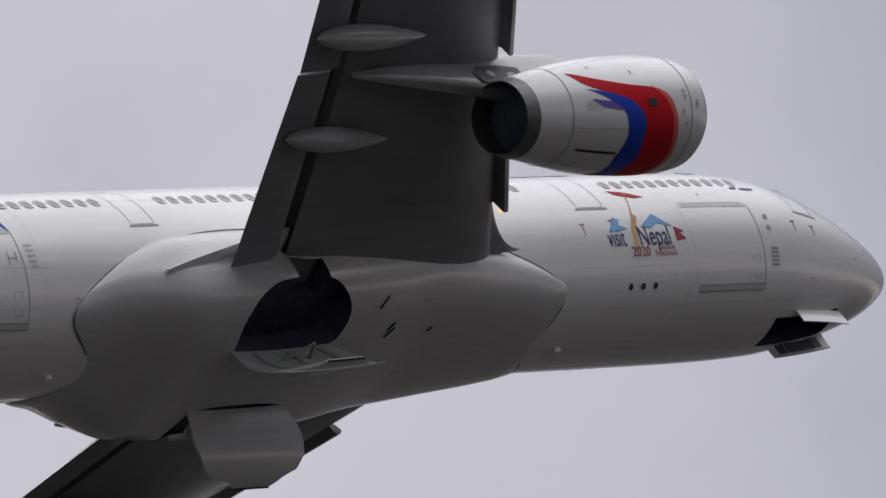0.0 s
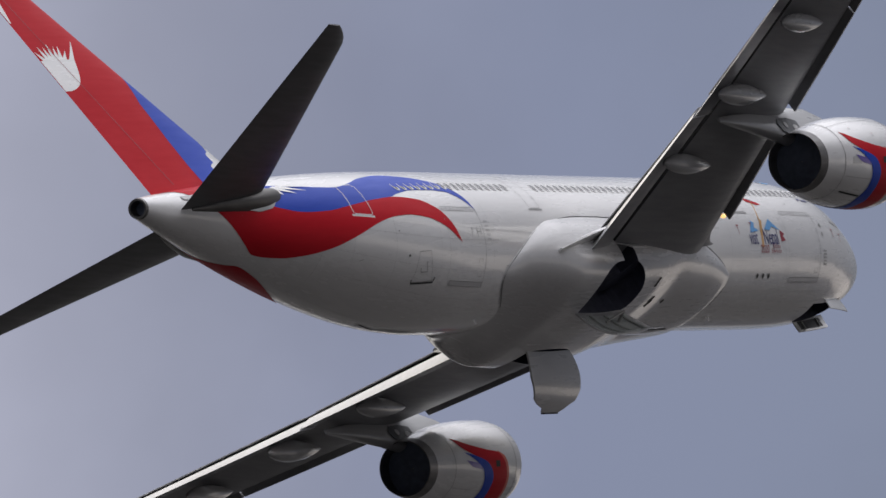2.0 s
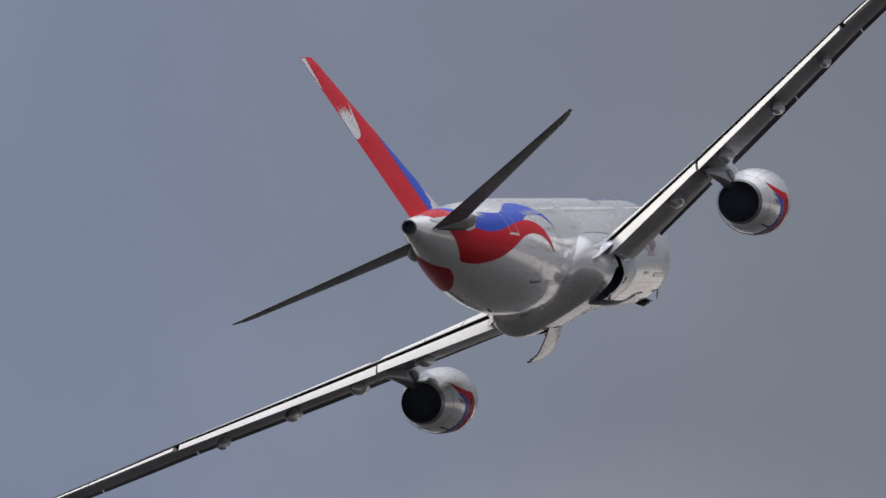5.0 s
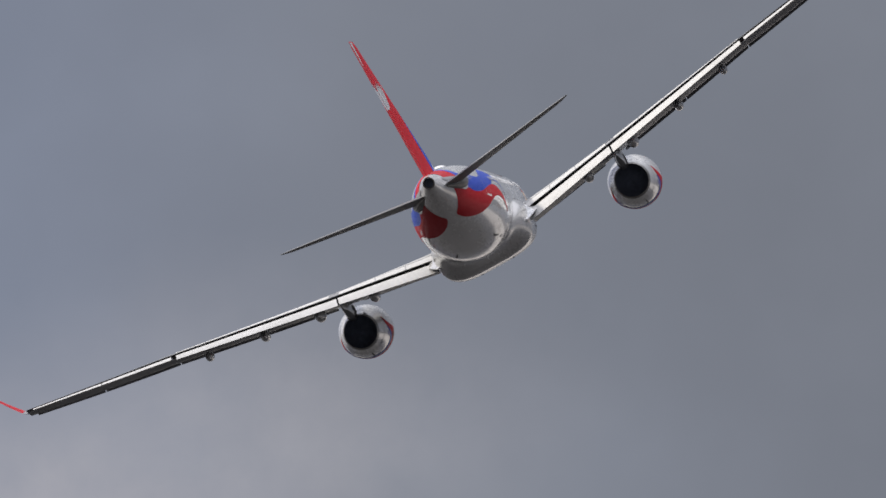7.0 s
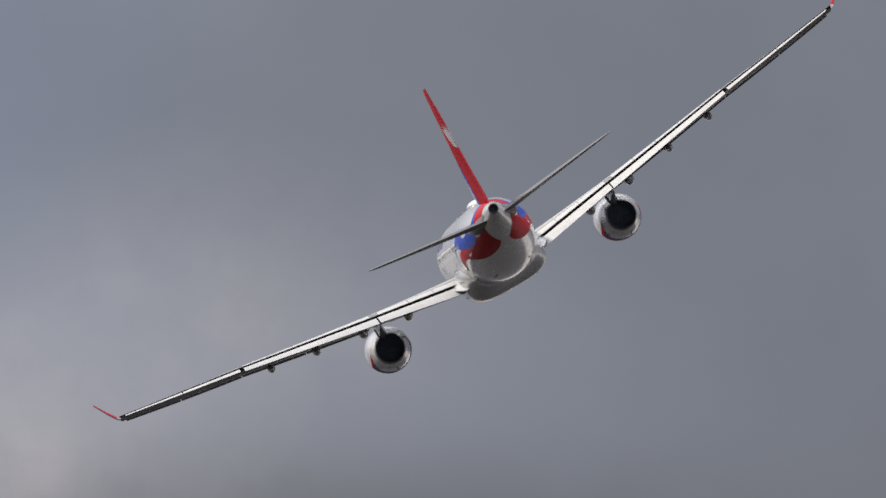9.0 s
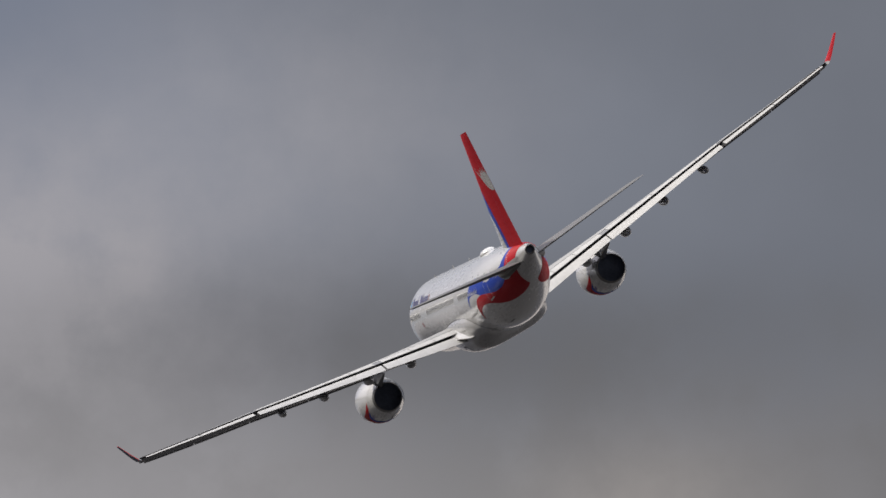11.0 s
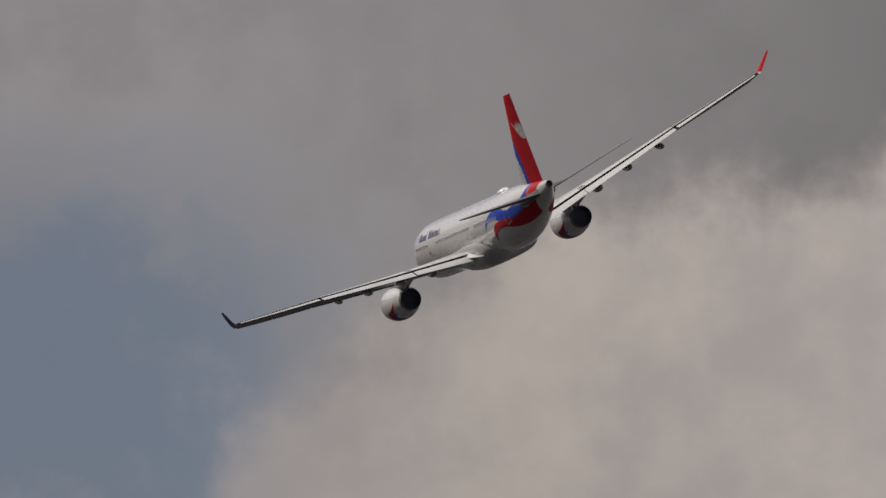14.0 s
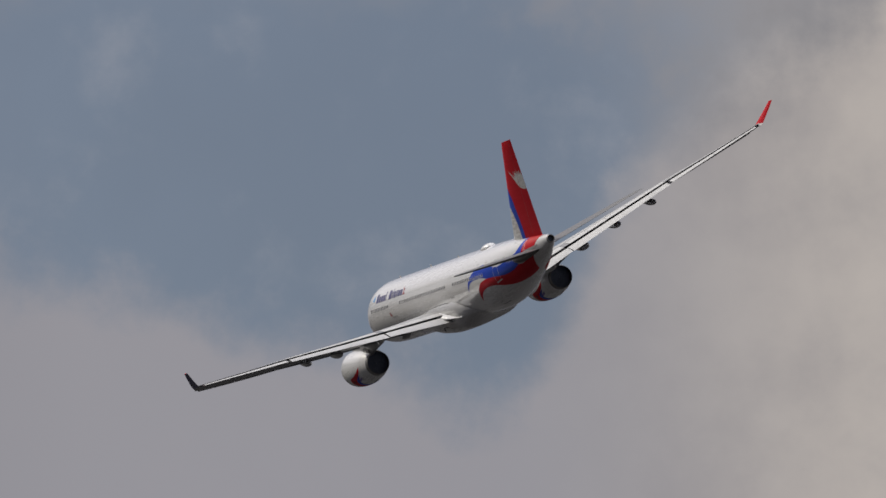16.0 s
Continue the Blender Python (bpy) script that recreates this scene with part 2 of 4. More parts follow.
def loft(rings, close=True, cap0=True, cap1=True):
    """Verts and faces of a skin over rings of equally many points."""
    n = len(rings[0])
    verts = [p for r in rings for p in r]
    faces = []
    for i in range(len(rings) - 1):
        for j in range(n if close else n - 1):
            a, b = i * n + j, i * n + (j + 1) % n
            faces.append((a, b, b + n, a + n))
    if cap0:
        faces.append(tuple(range(n)))
    if cap1:
        faces.append(tuple(range((len(rings) - 1) * n, len(rings) * n)))
    return verts, faces


def smooth_table(xs, ys, s):
    """Monotone curve through a short table."""
    i = max(0, min(len(xs) - 2, int(np.searchsorted(xs, s)) - 1))

    def slope(k):
        if k <= 0 or k >= len(xs) - 1:
            k = max(0, min(k, len(xs) - 2))
            return (ys[k + 1] - ys[k]) / (xs[k + 1] - xs[k])
        a, b = (ys[k] - ys[k - 1]) / (xs[k] - xs[k - 1]), (ys[k + 1] - ys[k]) / (xs[k + 1] - xs[k])
        return 0 if a * b <= 0 else 2 * a * b / (a + b)

    h = xs[i + 1] - xs[i]
    t = min(1, max(0, (s - xs[i]) / h))
    return (2 * t ** 3 - 3 * t * t + 1) * ys[i] + (t ** 3 - 2 * t * t + t) * h * slope(i) + (3 * t * t - 2 * t ** 3) * ys[i + 1] + (t ** 3 - t * t) * h * slope(i + 1)


def solid_strip(grid, depth):
    """Verts and faces of a shell: a grid of (point, normal) rows, thickened inwards by depth."""
    rows, cols = len(grid), len(grid[0])
    top = [Vector(p) for r in grid for p, n in r]
    low = [Vector(p) - Vector(n) * depth for r in grid for p, n in r]
    verts, k, faces = top + low, rows * cols, []
    for i in range(rows - 1):
        for j in range(cols - 1):
            a = i * cols + j
            faces.append((a, a + 1, a + cols + 1, a + cols))
            faces.append((k + a, k + a + cols, k + a + cols + 1, k + a + 1))
    rim = [j for j in range(cols)] + [i * cols + cols - 1 for i in range(1, rows)] + [(rows - 1) * cols + j for j in range(cols - 2, -1, -1)] + [i * cols for i in range(rows - 2, 0, -1)]
    for a, b in zip(rim, rim[1:] + rim[:1]):
        faces.append((a, a + k, b + k, b))
    return verts, faces


def merged(*parts):
    verts, faces = [], []
    for v, f in parts:
        k = len(verts)
        verts += list(v)
        faces += [tuple(i + k for i in q) for q in f]
    return verts, faces


def tube(a, b, r0, r1=None, n=10):
    a, b = Vector(a), Vector(b)
    r1 = r0 if r1 is None else r1
    q = (b - a).to_track_quat("Z", "Y")
    ring = lambda c, r: [c + q @ Vector((r * math.cos(2 * math.pi * k / n), r * math.sin(2 * math.pi * k / n), 0)) for k in range(n)]
    return loft([ring(a, r0), ring(b, r1)])


# ---- ground ----
def build_ground():
    n, r = 64, 4600
    rings = [[(rad * math.cos(2 * math.pi * k / n), rad * math.sin(2 * math.pi * k / n), 0) for k in range(n)] for rad in (1, 60, 300, 1200, r)]
    v, f = loft(rings, cap0=True, cap1=False)
    tagged(mesh_object("ground", v, f, GRASS, smooth=False), "flat dry green and brown field around the runway", "ground", kind="structure")


build_ground()

# ---- airliner: x forward, y to its left wing, z up; stations s run aft from the nose, x = 30 - s ----
plane = new("airliner")
tagged(plane, "white twin-engine airliner with red and blue swooshes, banking in flight", "airplane")

S_TAB = [-.72, -.62, -.38, .1, 1.0, 2.1, 3.175, 4.225, 5.8, 7.9, 10, 38, 40, 42, 44, 46, 48, 50, 52, 54, 56, 57.5, 58.5]
TOP = [-.98, -.66, -.38, .0, .58, 1.24, 1.86, 2.33, 2.73, 2.91, 2.94, 2.94, 2.94, 2.93, 2.92, 2.89, 2.84, 2.77, 2.68, 2.57, 2.43, 2.32, 2.22]
BOT = [-.98, -1.28, -1.48, -1.73, -2.05, -2.31, -2.51, -2.66, -2.79, -2.84, -2.85, -2.85, -2.82, -2.69, -2.43, -2.05, -1.6, -1.1, -.58, -.03, .58, 1.08, 1.48]
HALF = [0, .36, .62, .97, 1.43, 1.86, 2.19, 2.45, 2.70, 2.83, 2.86, 2.86, 2.85, 2.79, 2.68, 2.5, 2.27, 1.98, 1.65, 1.28, .87, .56, .36]


def section(s):
    a, b, w = (smooth_table(S_TAB, t, s) for t in (TOP, BOT, HALF))
    return (a + b) / 2, (a - b) / 2, w


def skin(s, th, side=-1, out=0.0):
    """A point of the fuselage: th degrees above its waist on that side (-1 right, 1 left), out metres proud."""
    zc, h, w = section(s)
    c, d = math.cos(radians(th)), math.sin(radians(th))
    return Vector((30 - s, side * (w + out) * c, zc + (h + out) * d))


def skin_normal(s, th, side):
    e = 0.05
    a, b = skin(s + e, th, side) - skin(s - e, th, side), skin(s, th + 1, side) - skin(s, th - 1, side)
    n = a.cross(b).normalized()
    out = Vector((0, side * math.cos(radians(th)), math.sin(radians(th))))
    return n if n.dot(out) > 0 else -n


def decal(name, cols, mat, side, parent, label="", rows=10, out=0.012):
    """Paint laid on the fuselage: cols of (station, lower angle, upper angle)."""
    verts, faces = [], []
    for s, lo, hi in cols:
        for k in range(rows + 1):
            verts.append(skin(s, lo + (hi - lo) * k / rows, side, out))
    n = rows + 1
    for i in range(len(cols) - 1):
        for k in range(rows):
            faces.append((i * n + k, i * n + k + 1, (i + 1) * n + k + 1, (i + 1) * n + k))
    return mesh_object(name, verts, faces, mat, parent, label)


def outline(name, pts, width, mat, side, parent, label="", out=0.014, closed=True):
    """A thin painted or pressed line along a path of (station, angle) on the fuselage."""
    path = []
    seq = pts + pts[:1] if closed else pts
    for (s0, t0), (s1, t1) in zip(seq, seq[1:]):
        k = max(1, int(max(abs(s1 - s0) / 0.5, abs(t1 - t0) / 8)))
        path += [(s0 + (s1 - s0) * i / k, t0 + (t1 - t0) * i / k) for i in range(k)]
    path.append(seq[-1])
    p = [skin(s, t, side, out) for s, t in path]
    nn = [skin_normal(s, t, side) for s, t in path]
    verts, faces = [], []
    for i, c in enumerate(p):
        d = (p[min(i + 1, len(p) - 1)] - p[max(i - 1, 0)]).normalized()
        w = d.cross(nn[i]).normalized() * width / 2
        verts += [c - w, c + w]
        if i:
            faces.append((2 * i - 2, 2 * i - 1, 2 * i + 1, 2 * i))
    return mesh_object(name, verts, faces, mat, parent, label)


def lerp_cols(table_lo, table_hi, s0, s1, n):
    lo_s, lo_t = zip(*sorted(table_lo))
    hi_s, hi_t = zip(*sorted(table_hi))
    return [(s, smooth_table(lo_s, lo_t, s), smooth_table(hi_s, hi_t, s)) for s in np.linspace(s0, s1, n)]


def build_fuselage():
    ss = list(np.linspace(0, 1, 16) ** 2 * 3.7 - .72) + list(np.linspace(3.3, 10, 24)) + list(np.linspace(10.5, 38, 48)) + list(np.linspace(38.4, 58.5, 60))
    rings = [[skin(max(s, -0.717), 360 * k / 96 - 90) for k in range(96)] for s in ss]
    v, f = loft(rings, cap1=False)
    body = mesh_object("fuselage", v, f, WHITE, plane, "glossy white airliner fuselage")
    return body


fuselage = build_fuselage()

RED_TOP = [(40.88, -28.1), (41.26, -15.7), (41.94, -3.3), (43.12, 4.7), (44.35, 6.0), (45.96, 2.5), (48.0, -6.1), (49.2, -11.5), (50.7, -14.2), (51.6, -11.5), (52.28, -7), (52.9, 8), (53.4, 35), (53.8, 65), (54.1, 90), (57.2, 90)]
RED_LOW = [(40.88, -28.1), (41.97, -16.2), (42.94, -11.1), (44.0, -9.8), (45.1, -12), (46.24, -18.2), (47.7, -32), (49.07, -46.8), (50.6, -61.7), (51.7, -71), (52.97, -77), (53.6, -66), (54.16, -51.7), (55.0, -25), (55.8, 5), (56.2, 30), (56.7, 60), (57.0, 88), (57.2, 90)]
BLUE_TOP = [(38.96, -3.65), (39.22, 7.6), (39.8, 17.2), (40.6, 25), (42, 32.3), (43.6, 35.2), (45.4, 30), (46.6, 22.2), (47.9, 16.4), (49, 17.7), (50.5, 22), (51.8, 26), (52.6, 40), (53.2, 65), (53.6, 89), (54.1, 90)]
BLUE_LOW = [(38.96, -3.65), (39.56, 6.3), (40.4, 13), (41.5, 14.4), (42.7, 14), (44.16, 9.2), (44.7, 6.0)]
for side in (-1, 1):
    decal("red_swoosh", lerp_cols(RED_LOW, RED_TOP, 40.89, 57.15, 120), RED, side, fuselage, "red painted swoosh sweeping forward from the tail", rows=14)
    low = BLUE_LOW + [p for p in RED_TOP if p[0] > 45]
    decal("blue_swoosh", lerp_cols(low, BLUE_TOP, 38.97, 54.05, 110), BLUE, side, fuselage, "blue painted swoosh above the red one", rows=10, out=0.010)
    for a, b, c in (((51.0, 24), (51.3, 20.5), (49.3, 17.5)), ((51.1, 22), (51.4, 18), (49.7, 12)), ((51.2, 20), (51.6, 16), (50.4, 8.5)), ((51.3, 22), (51.9, 16), (51.2, 7)), ((50.9, 26), (51.1, 22), (49.2, 21.5))):
        verts = [skin(*q, side, 0.045) for q in (a, b, c)]
        mesh_object("star_ray", verts, [(0, 1, 2)], WHITE, fuselage, "white painted star ray")


# ---- belly fairing with its gear bays ----
F_S = [16.6, 17.4, 18.5, 20, 22.5, 26, 30, 33, 34.6, 36, 37.0, 37.6]
F_HALF = [1.9, 2.18, 2.46, 2.74, 3.02, 3.2, 3.25, 3.2, 2.92, 2.45, 2.08, 1.7]
F_POW = [2.0, 2.0, 2.1, 2.25, 2.6, 3.2, 3.6, 3.4, 2.7, 2.1, 2.0, 2.0]
F_BOT = [-2.7, -2.86, -2.9, -2.92, -2.95, -3.337, -3.494, -3.45, -3.1, -2.86, -2.74, -2.6]
F_TOP = [-1.6, -1.0, -0.4, 0.1, 0.4, 0.6, 0.65, 0.4, -0.1, -0.9, -1.5, -1.8]
F_WAIST = [-2.1, -1.9, -1.7, -1.5, -1.4, -1.4, -1.4, -1.4, -1.45, -1.6, -1.9, -2.1]


def fairing_point(s, ph, grow=0.0):
    """ph: degrees round the section from the left waist (0) over the bottom (90) to the right waist (180)."""
    a, b, t, wz, pw = (smooth_table(F_S, k, s) for k in (F_HALF, F_BOT, F_TOP, F_WAIST, F_POW))
    c, d = math.cos(radians(ph)), math.sin(radians(ph))
    e, h = (2 / pw, wz - b) if d > 0 else (2 / 2.1, t - wz)
    return Vector((30 - s, (a + grow) * math.copysign(abs(c) ** e, c), wz - (h + grow) * math.copysign(abs(d) ** e, d)))


def fairing_bottom(s, y):
    """Height of the fairing's underside."""
    lo, hi = 90.0, 0.0
    for _ in range(40):
        mid = (lo + hi) / 2
        if fairing_point(s, mid).y < abs(y):
            lo = mid
        else:
            hi = mid
    return fairing_point(s, lo)




def rounded(pts, turns=2):
    """A closed outline with its corners cut round."""
    for _ in range(turns):
        pts = [(a[0] * k + b[0] * (1 - k), a[1] * k + b[1] * (1 - k)) for a, b in zip(pts, pts[1:] + pts[:1]) for k in (.75, .25)]
    return pts


BAY = rounded([(27.35, 1.0), (27.0, 2.1), (27.3, 2.8), (27.9, 3.15), (29.6, 3.15), (30.5, 3.1), (31.2, 2.85), (31.55, 2.3), (31.5, 1.7), (31.35, 1.0)])
NECK = [(28.05, 2.3), (28.05, 3.6), (29.4, 3.6), (29.4, 2.3)]
NOSE_BAY = [(2.95, -.56), (2.95, .56), (6.3, .62), (6.3, -.62)]


def prism(pts, side, z0, z1, mat):
    v = [(30 - s, side * y, z) for z in (z0, z1) for s, y in pts]
    n = len(pts)
    return mesh_object("cutter", v, [tuple(range(n)), tuple(range(n, 2 * n))] + [(i, (i + 1) % n, n + (i + 1) % n, n + i) for i in range(n)], [mat], smooth=False)


def cut(ob, cutters):
    """Carve the cutters out of a mesh for good; the walls of the hollow keep the cutters' material."""
    for c in cutters:
        mod = ob.modifiers.new("cut", "BOOLEAN")
        mod.object, mod.operation, mod.solver = c, "DIFFERENCE", "EXACT"
        mod.material_mode = "TRANSFER"
    me = bpy.data.meshes.new_from_object(ob.evaluated_get(bpy.context.evaluated_depsgraph_get()))
    ob.modifiers.clear()
    ob.data = me
    for c in cutters:
        bpy.data.objects.remove(c)


def build_fairing():
    ss = list(np.linspace(16.6, 37.6, 90))
    rings = [[fairing_point(s, 360 * k / 80) for k in range(80)] for s in ss]
    v, f = loft(rings)
    ob = mesh_object("belly_fairing", v, f, BELLY, plane, "light grey wing-to-body belly fairing with open gear bays")
    cut(ob, [prism(pts, side, -4.6, top, RECESS_SHADE) for side in (-1, 1) for pts, top in ((BAY, -2.45), (NECK, -1.5))])
    return ob


fairing = build_fairing()
cut(fuselage, [prism(NOSE_BAY, 1, -3.6, -1.7, RECESS_SHADE)])
cut(fuselage, [prism(BAY, side, -4.6, -2.2, RECESS_SHADE) for side in (-1, 1)])


def in_fairing(p, s):
    a, b, top, wz, pw = (smooth_table(F_S, k, s) for k in (F_HALF, F_BOT, F_TOP, F_WAIST, F_POW))
    e, h = (pw, wz - b) if p.z < wz else (2.1, top - wz)
    return abs(p.y / a) ** e + abs((p.z - wz) / h) ** e < 1


def seam_line():
    """Dark sealant where the fairing meets the fuselage skin: up its rear, along its top, down its front."""
    def ends(stations):
        path = []
        for th in np.linspace(-80, 8, 60):
            s = next((s for s in stations if in_fairing(skin(s, th, 1), s)), None)
            if s is not None:
                path.append((s, th))
        return path
    rear, front = ends(np.arange(37.58, 28, -.04)), ends(np.arange(16.62, 26, .04))
    top = []
    for s in np.linspace(front[-1][0], rear[-1][0], 120)[1:-1]:
        th = next((th for th in np.arange(40, -60, -.5) if in_fairing(skin(s, th, 1), s)), None)
        if th is not None:
            top.append((s, th))
    path = [(sum(q[0] for q in w) / len(w), sum(q[1] for q in w) / len(w)) for w in ((front + top + rear[::-1])[max(0, i - 5):i + 6] for i in range(len(front + top + rear)))]
    for side in (-1, 1):
        outline("sealant_line", path, .04, SEAL, side, fairing, "dark sealant line along the fairing edge", 0.038, closed=False)


seam_line()


def gear_door(side):
    """Large curved main-gear door, hinged beside the keel; its own origin lies on the hinge."""
    hinge = Vector((30 - 29.2, side * 1.15, fairing_bottom(29.2, 1.15).z))
    grid, arc, last = [], [0.0], None
    ph0 = next(ph for ph in np.arange(90, 0, -.5) if fairing_point(29.2, ph).y > 1.15)
    phs = np.linspace(ph0, 17, 19)
    for q0, q1 in zip(phs, phs[1:]):
        arc.append(arc[-1] + (fairing_point(29.2, q1) - fairing_point(29.2, q0)).length)
    for ph, d in zip(phs, arc):
        u = d / arc[-1]
        s0 = float(np.interp(u, [0, .2, .4, .6, .78, .84, 1], [27.5, 27.2, 27.05, 27.1, 27.45, 27.9, 28.4]))
        s1 = float(np.interp(u, [0, .4, .74, .84, .9, 1], [31.5, 31.65, 31.3, 30.8, 30.2, 29.9]))
        row = []
        for j in range(17):
            s = s0 + (s1 - s0) * j / 16
            p, p2 = fairing_point(s, ph), fairing_point(s, ph + .6)
            n = Vector((0, p.z - p2.z, -(p.y - p2.y))).normalized()
            row.append((Vector((p.x, side * p.y, p.z)) - hinge, Vector((0, side * n.y, n.z))))
        grid.append(row)
    v, f = solid_strip(grid, 0.07)
    door = mesh_object("gear_door", v, f, BELLY, plane, "light grey curved main landing gear door, swung open below the belly", sharp=0.5)
    door.location = hinge
    inner = [[(p - n * .074, n) for p, n in r[1:-1]] for r in grid[1:-1]]
    v, f = solid_strip(inner, 0.012)
    mesh_object("lining", v, f, PRIMER, door, "grey primed inner skin of the door", sharp=0.5)
    for j in (3, 8, 13):
        rings = [[r[j][0] - r[j][1] * (.12 + .05 * math.cos(a)) + Vector((.05 * math.sin(a), 0, 0)) for a in np.linspace(0, 2 * math.pi, 7)[:-1]] for r in grid[1:-1]]
        v, f = loft(rings)
        mesh_object("stiffener", v, f, PRIMER, door, "primer grey rib inside the door")
    v, f = merged(tube(grid[3][6][0] - grid[3][6][1] * .1, grid[3][6][0] - grid[3][6][1] * .55, .06, .045), tube(grid[3][10][0] - grid[3][10][1] * .1, grid[3][6][0] - grid[3][6][1] * .55, .04))
    mesh_object("actuator", v, f, METAL, door, "bare metal door actuator bracket")
    lip = grid[-1]
    v, f = loft([[p + Vector((0, .035 * math.cos(a), .035 * math.sin(a))) for a in np.linspace(0, 2 * math.pi, 7)[:-1]] for p, n in lip])
    mesh_object("edge_seal", v, f, SEAL, door, "black rubber edge seal")
    return door


def leg_door(side):
    """Small panel over the gear leg's neck, hinged along its upper edge."""
    hinge = fairing_point(28.72, 3)
    hinge.y *= side
    grid = []
    for ph in np.linspace(3, 18, 8):
        row = []
        for sx in np.linspace(27.98, 29.47, 7):
            p, p2 = fairing_point(sx, ph), fairing_point(sx, ph + .6)
            n = Vector((0, p.z - p2.z, -(p.y - p2.y))).normalized()
            row.append((Vector((p.x, side * p.y, p.z)) - hinge, Vector((0, side * n.y, n.z))))
        grid.append(row)
    v, f = solid_strip(grid, 0.05)
    door = mesh_object("leg_door", v, f, BELLY, plane, "small light grey door over the gear leg", sharp=0.5)
    door.location = hinge
    return door


def nose_door(side):
    hinge = Vector((30 - 4.2, side * .6, -2.5))
    grid = []
    for k in range(7):
        y = .6 - .56 * k / 6
        row = []
        for j in range(9):
            s = 2.98 + 2.45 * j / 8
            zc, h, w = section(s)
            z = zc - h * math.sqrt(max(0, 1 - (y / w) ** 2))
            row.append((Vector((30 - s, side * y, z - 0.01)) - hinge, Vector((0, 0, -1))))
        grid.append(row)
    v, f = solid_strip(grid, 0.04)
    door = mesh_object("nose_gear_door", v, f, WHITE, plane, "white nose gear door hanging open", sharp=0.5)
    door.location = hinge
    v, f = solid_strip([[(p - n * .044, n) for p, n in r[1:-1]] for r in grid[1:-1]], 0.012)
    mesh_object("lining", v, f, LINING, door, "dark inner skin of the nose gear door", sharp=0.5)
    for j in (2, 6):
        v, f = tube(grid[1][j][0] + Vector((0, 0, .08)), grid[5][j][0] + Vector((0, 0, .08)), .03, n=6)
        mesh_object("stiffener", v, f, PRIMER, door, "primer grey door rib")
    return door


gear_doors = {side: gear_door(side) for side in (-1, 1)}
leg_doors = {side: leg_door(side) for side in (-1, 1)}
nose_doors = {side: nose_door(side) for side in (-1, 1)}


# ---- wings ----
def airfoil(n=14, t=0.12):
    """Closed outline of (chord fraction, thickness fraction), from the tail over the top to the nose and back below."""
    up = []
    for k in range(n + 1):
        x = (1 + math.cos(math.pi * k / n)) / 2
        y = 5 * t * (0.2969 * math.sqrt(x) - 0.126 * x - 0.3516 * x * x + 0.2843 * x ** 3 - 0.1036 * x ** 4)
        camber = 0.018 * math.sin(math.pi * x ** 1.5)
        up.append((x, y, camber))
    top = [(x, c + y) for x, y, c in up]
    low = [(x, c - 0.85 * y) for x, y, c in up[::-1][1:-1]]
    return top + low


def wing_frame(y):
    """Leading-edge station, chord, trailing-edge height, incidence and thickness at a span station."""
    a = abs(y)
    le = np.interp(a, [2.0, 9.6, 29.05], [19.65, 24.6, 36.1])
    te = np.interp(a, [2.0, 9.6, 29.05], [31.75, 33.05, 38.6])
    z = np.interp(a, [2.0, 3.1, 9.6, 19.86, 29.05], [-1.9, -1.71, -.57, 1.19, 2.57])
    return le, te - le, z, np.interp(a, [2, 9.6, 19.8, 29], [1.7, -0.2, -2.6, -6.8]), np.interp(a, [2, 9.6, 29], [.13, .11, .095])


def wing_point(y, x, d, side, drop=0.0):
    """x chord fraction, d height in chords above the chord line."""
    le, c, z, inc, _ = wing_frame(y)
    return Vector((30 - (le + x * c), side * y, z + (1 - x) * c * math.tan(radians(inc)) + d * c - drop))


def wing_box(side):
    rings, cove = [], []
    for y in list(np.linspace(2.0, 9.6, 10)) + list(np.linspace(10.4, 28.95, 22)):
        pts = airfoil(20, wing_frame(y)[4])
        top, low = pts[:21], [pts[20]] + pts[21:] + [pts[0]]
        x_top = float(np.interp(y, [2, 9.6, 19.8, 20, 29], [.815, .79, .775, .75, .75]))
        x_low = float(np.interp(y, [2, 9.6, 19.8, 20, 29], [.785, .757, .74, .735, .735]))
        h_top = lambda x: float(np.interp(x, [q[0] for q in top[::-1]], [q[1] for q in top[::-1]]))
        h_low = lambda x: float(np.interp(x, [q[0] for q in low], [q[1] for q in low]))
        ring = [(x_top, h_top(x_top))] + [(x_top * (1 + math.cos(math.pi * k / 16)) / 2, 0) for k in range(1, 16)]
        ring = [(x, h_top(x)) for x, _ in ring] + [(0, top[-1][1])] + [(x_low * (1 - math.cos(math.pi * k / 14)) / 2, h_low(x_low * (1 - math.cos(math.pi * k / 14)) / 2)) for k in range(1, 15)]
        hollow = [(x_low, h_low(x_low)), (x_low + .003, h_top(x_low) - .012), (x_top, h_top(x_top) - .004)]
        rings.append([wing_point(y, x, d, side) for x, d in ring + hollow[1:]])
        cove.append([wing_point(y, x + .0008, d - .0004, side) for x, d in hollow])
    v, f = loft(rings)
    w = mesh_object("wing", v, f, WING_SHADED_GREY, plane, "swept grey wing bending upwards in flight", sharp=0.7)
    # black strip laid over the cove as the shade in the gap
    v, f = loft(cove, close=False, cap0=False, cap1=False)
    mesh_object("flap_cove", v, f, SEAL, w, "black strip painting the shade between wing and flaps")
    return w


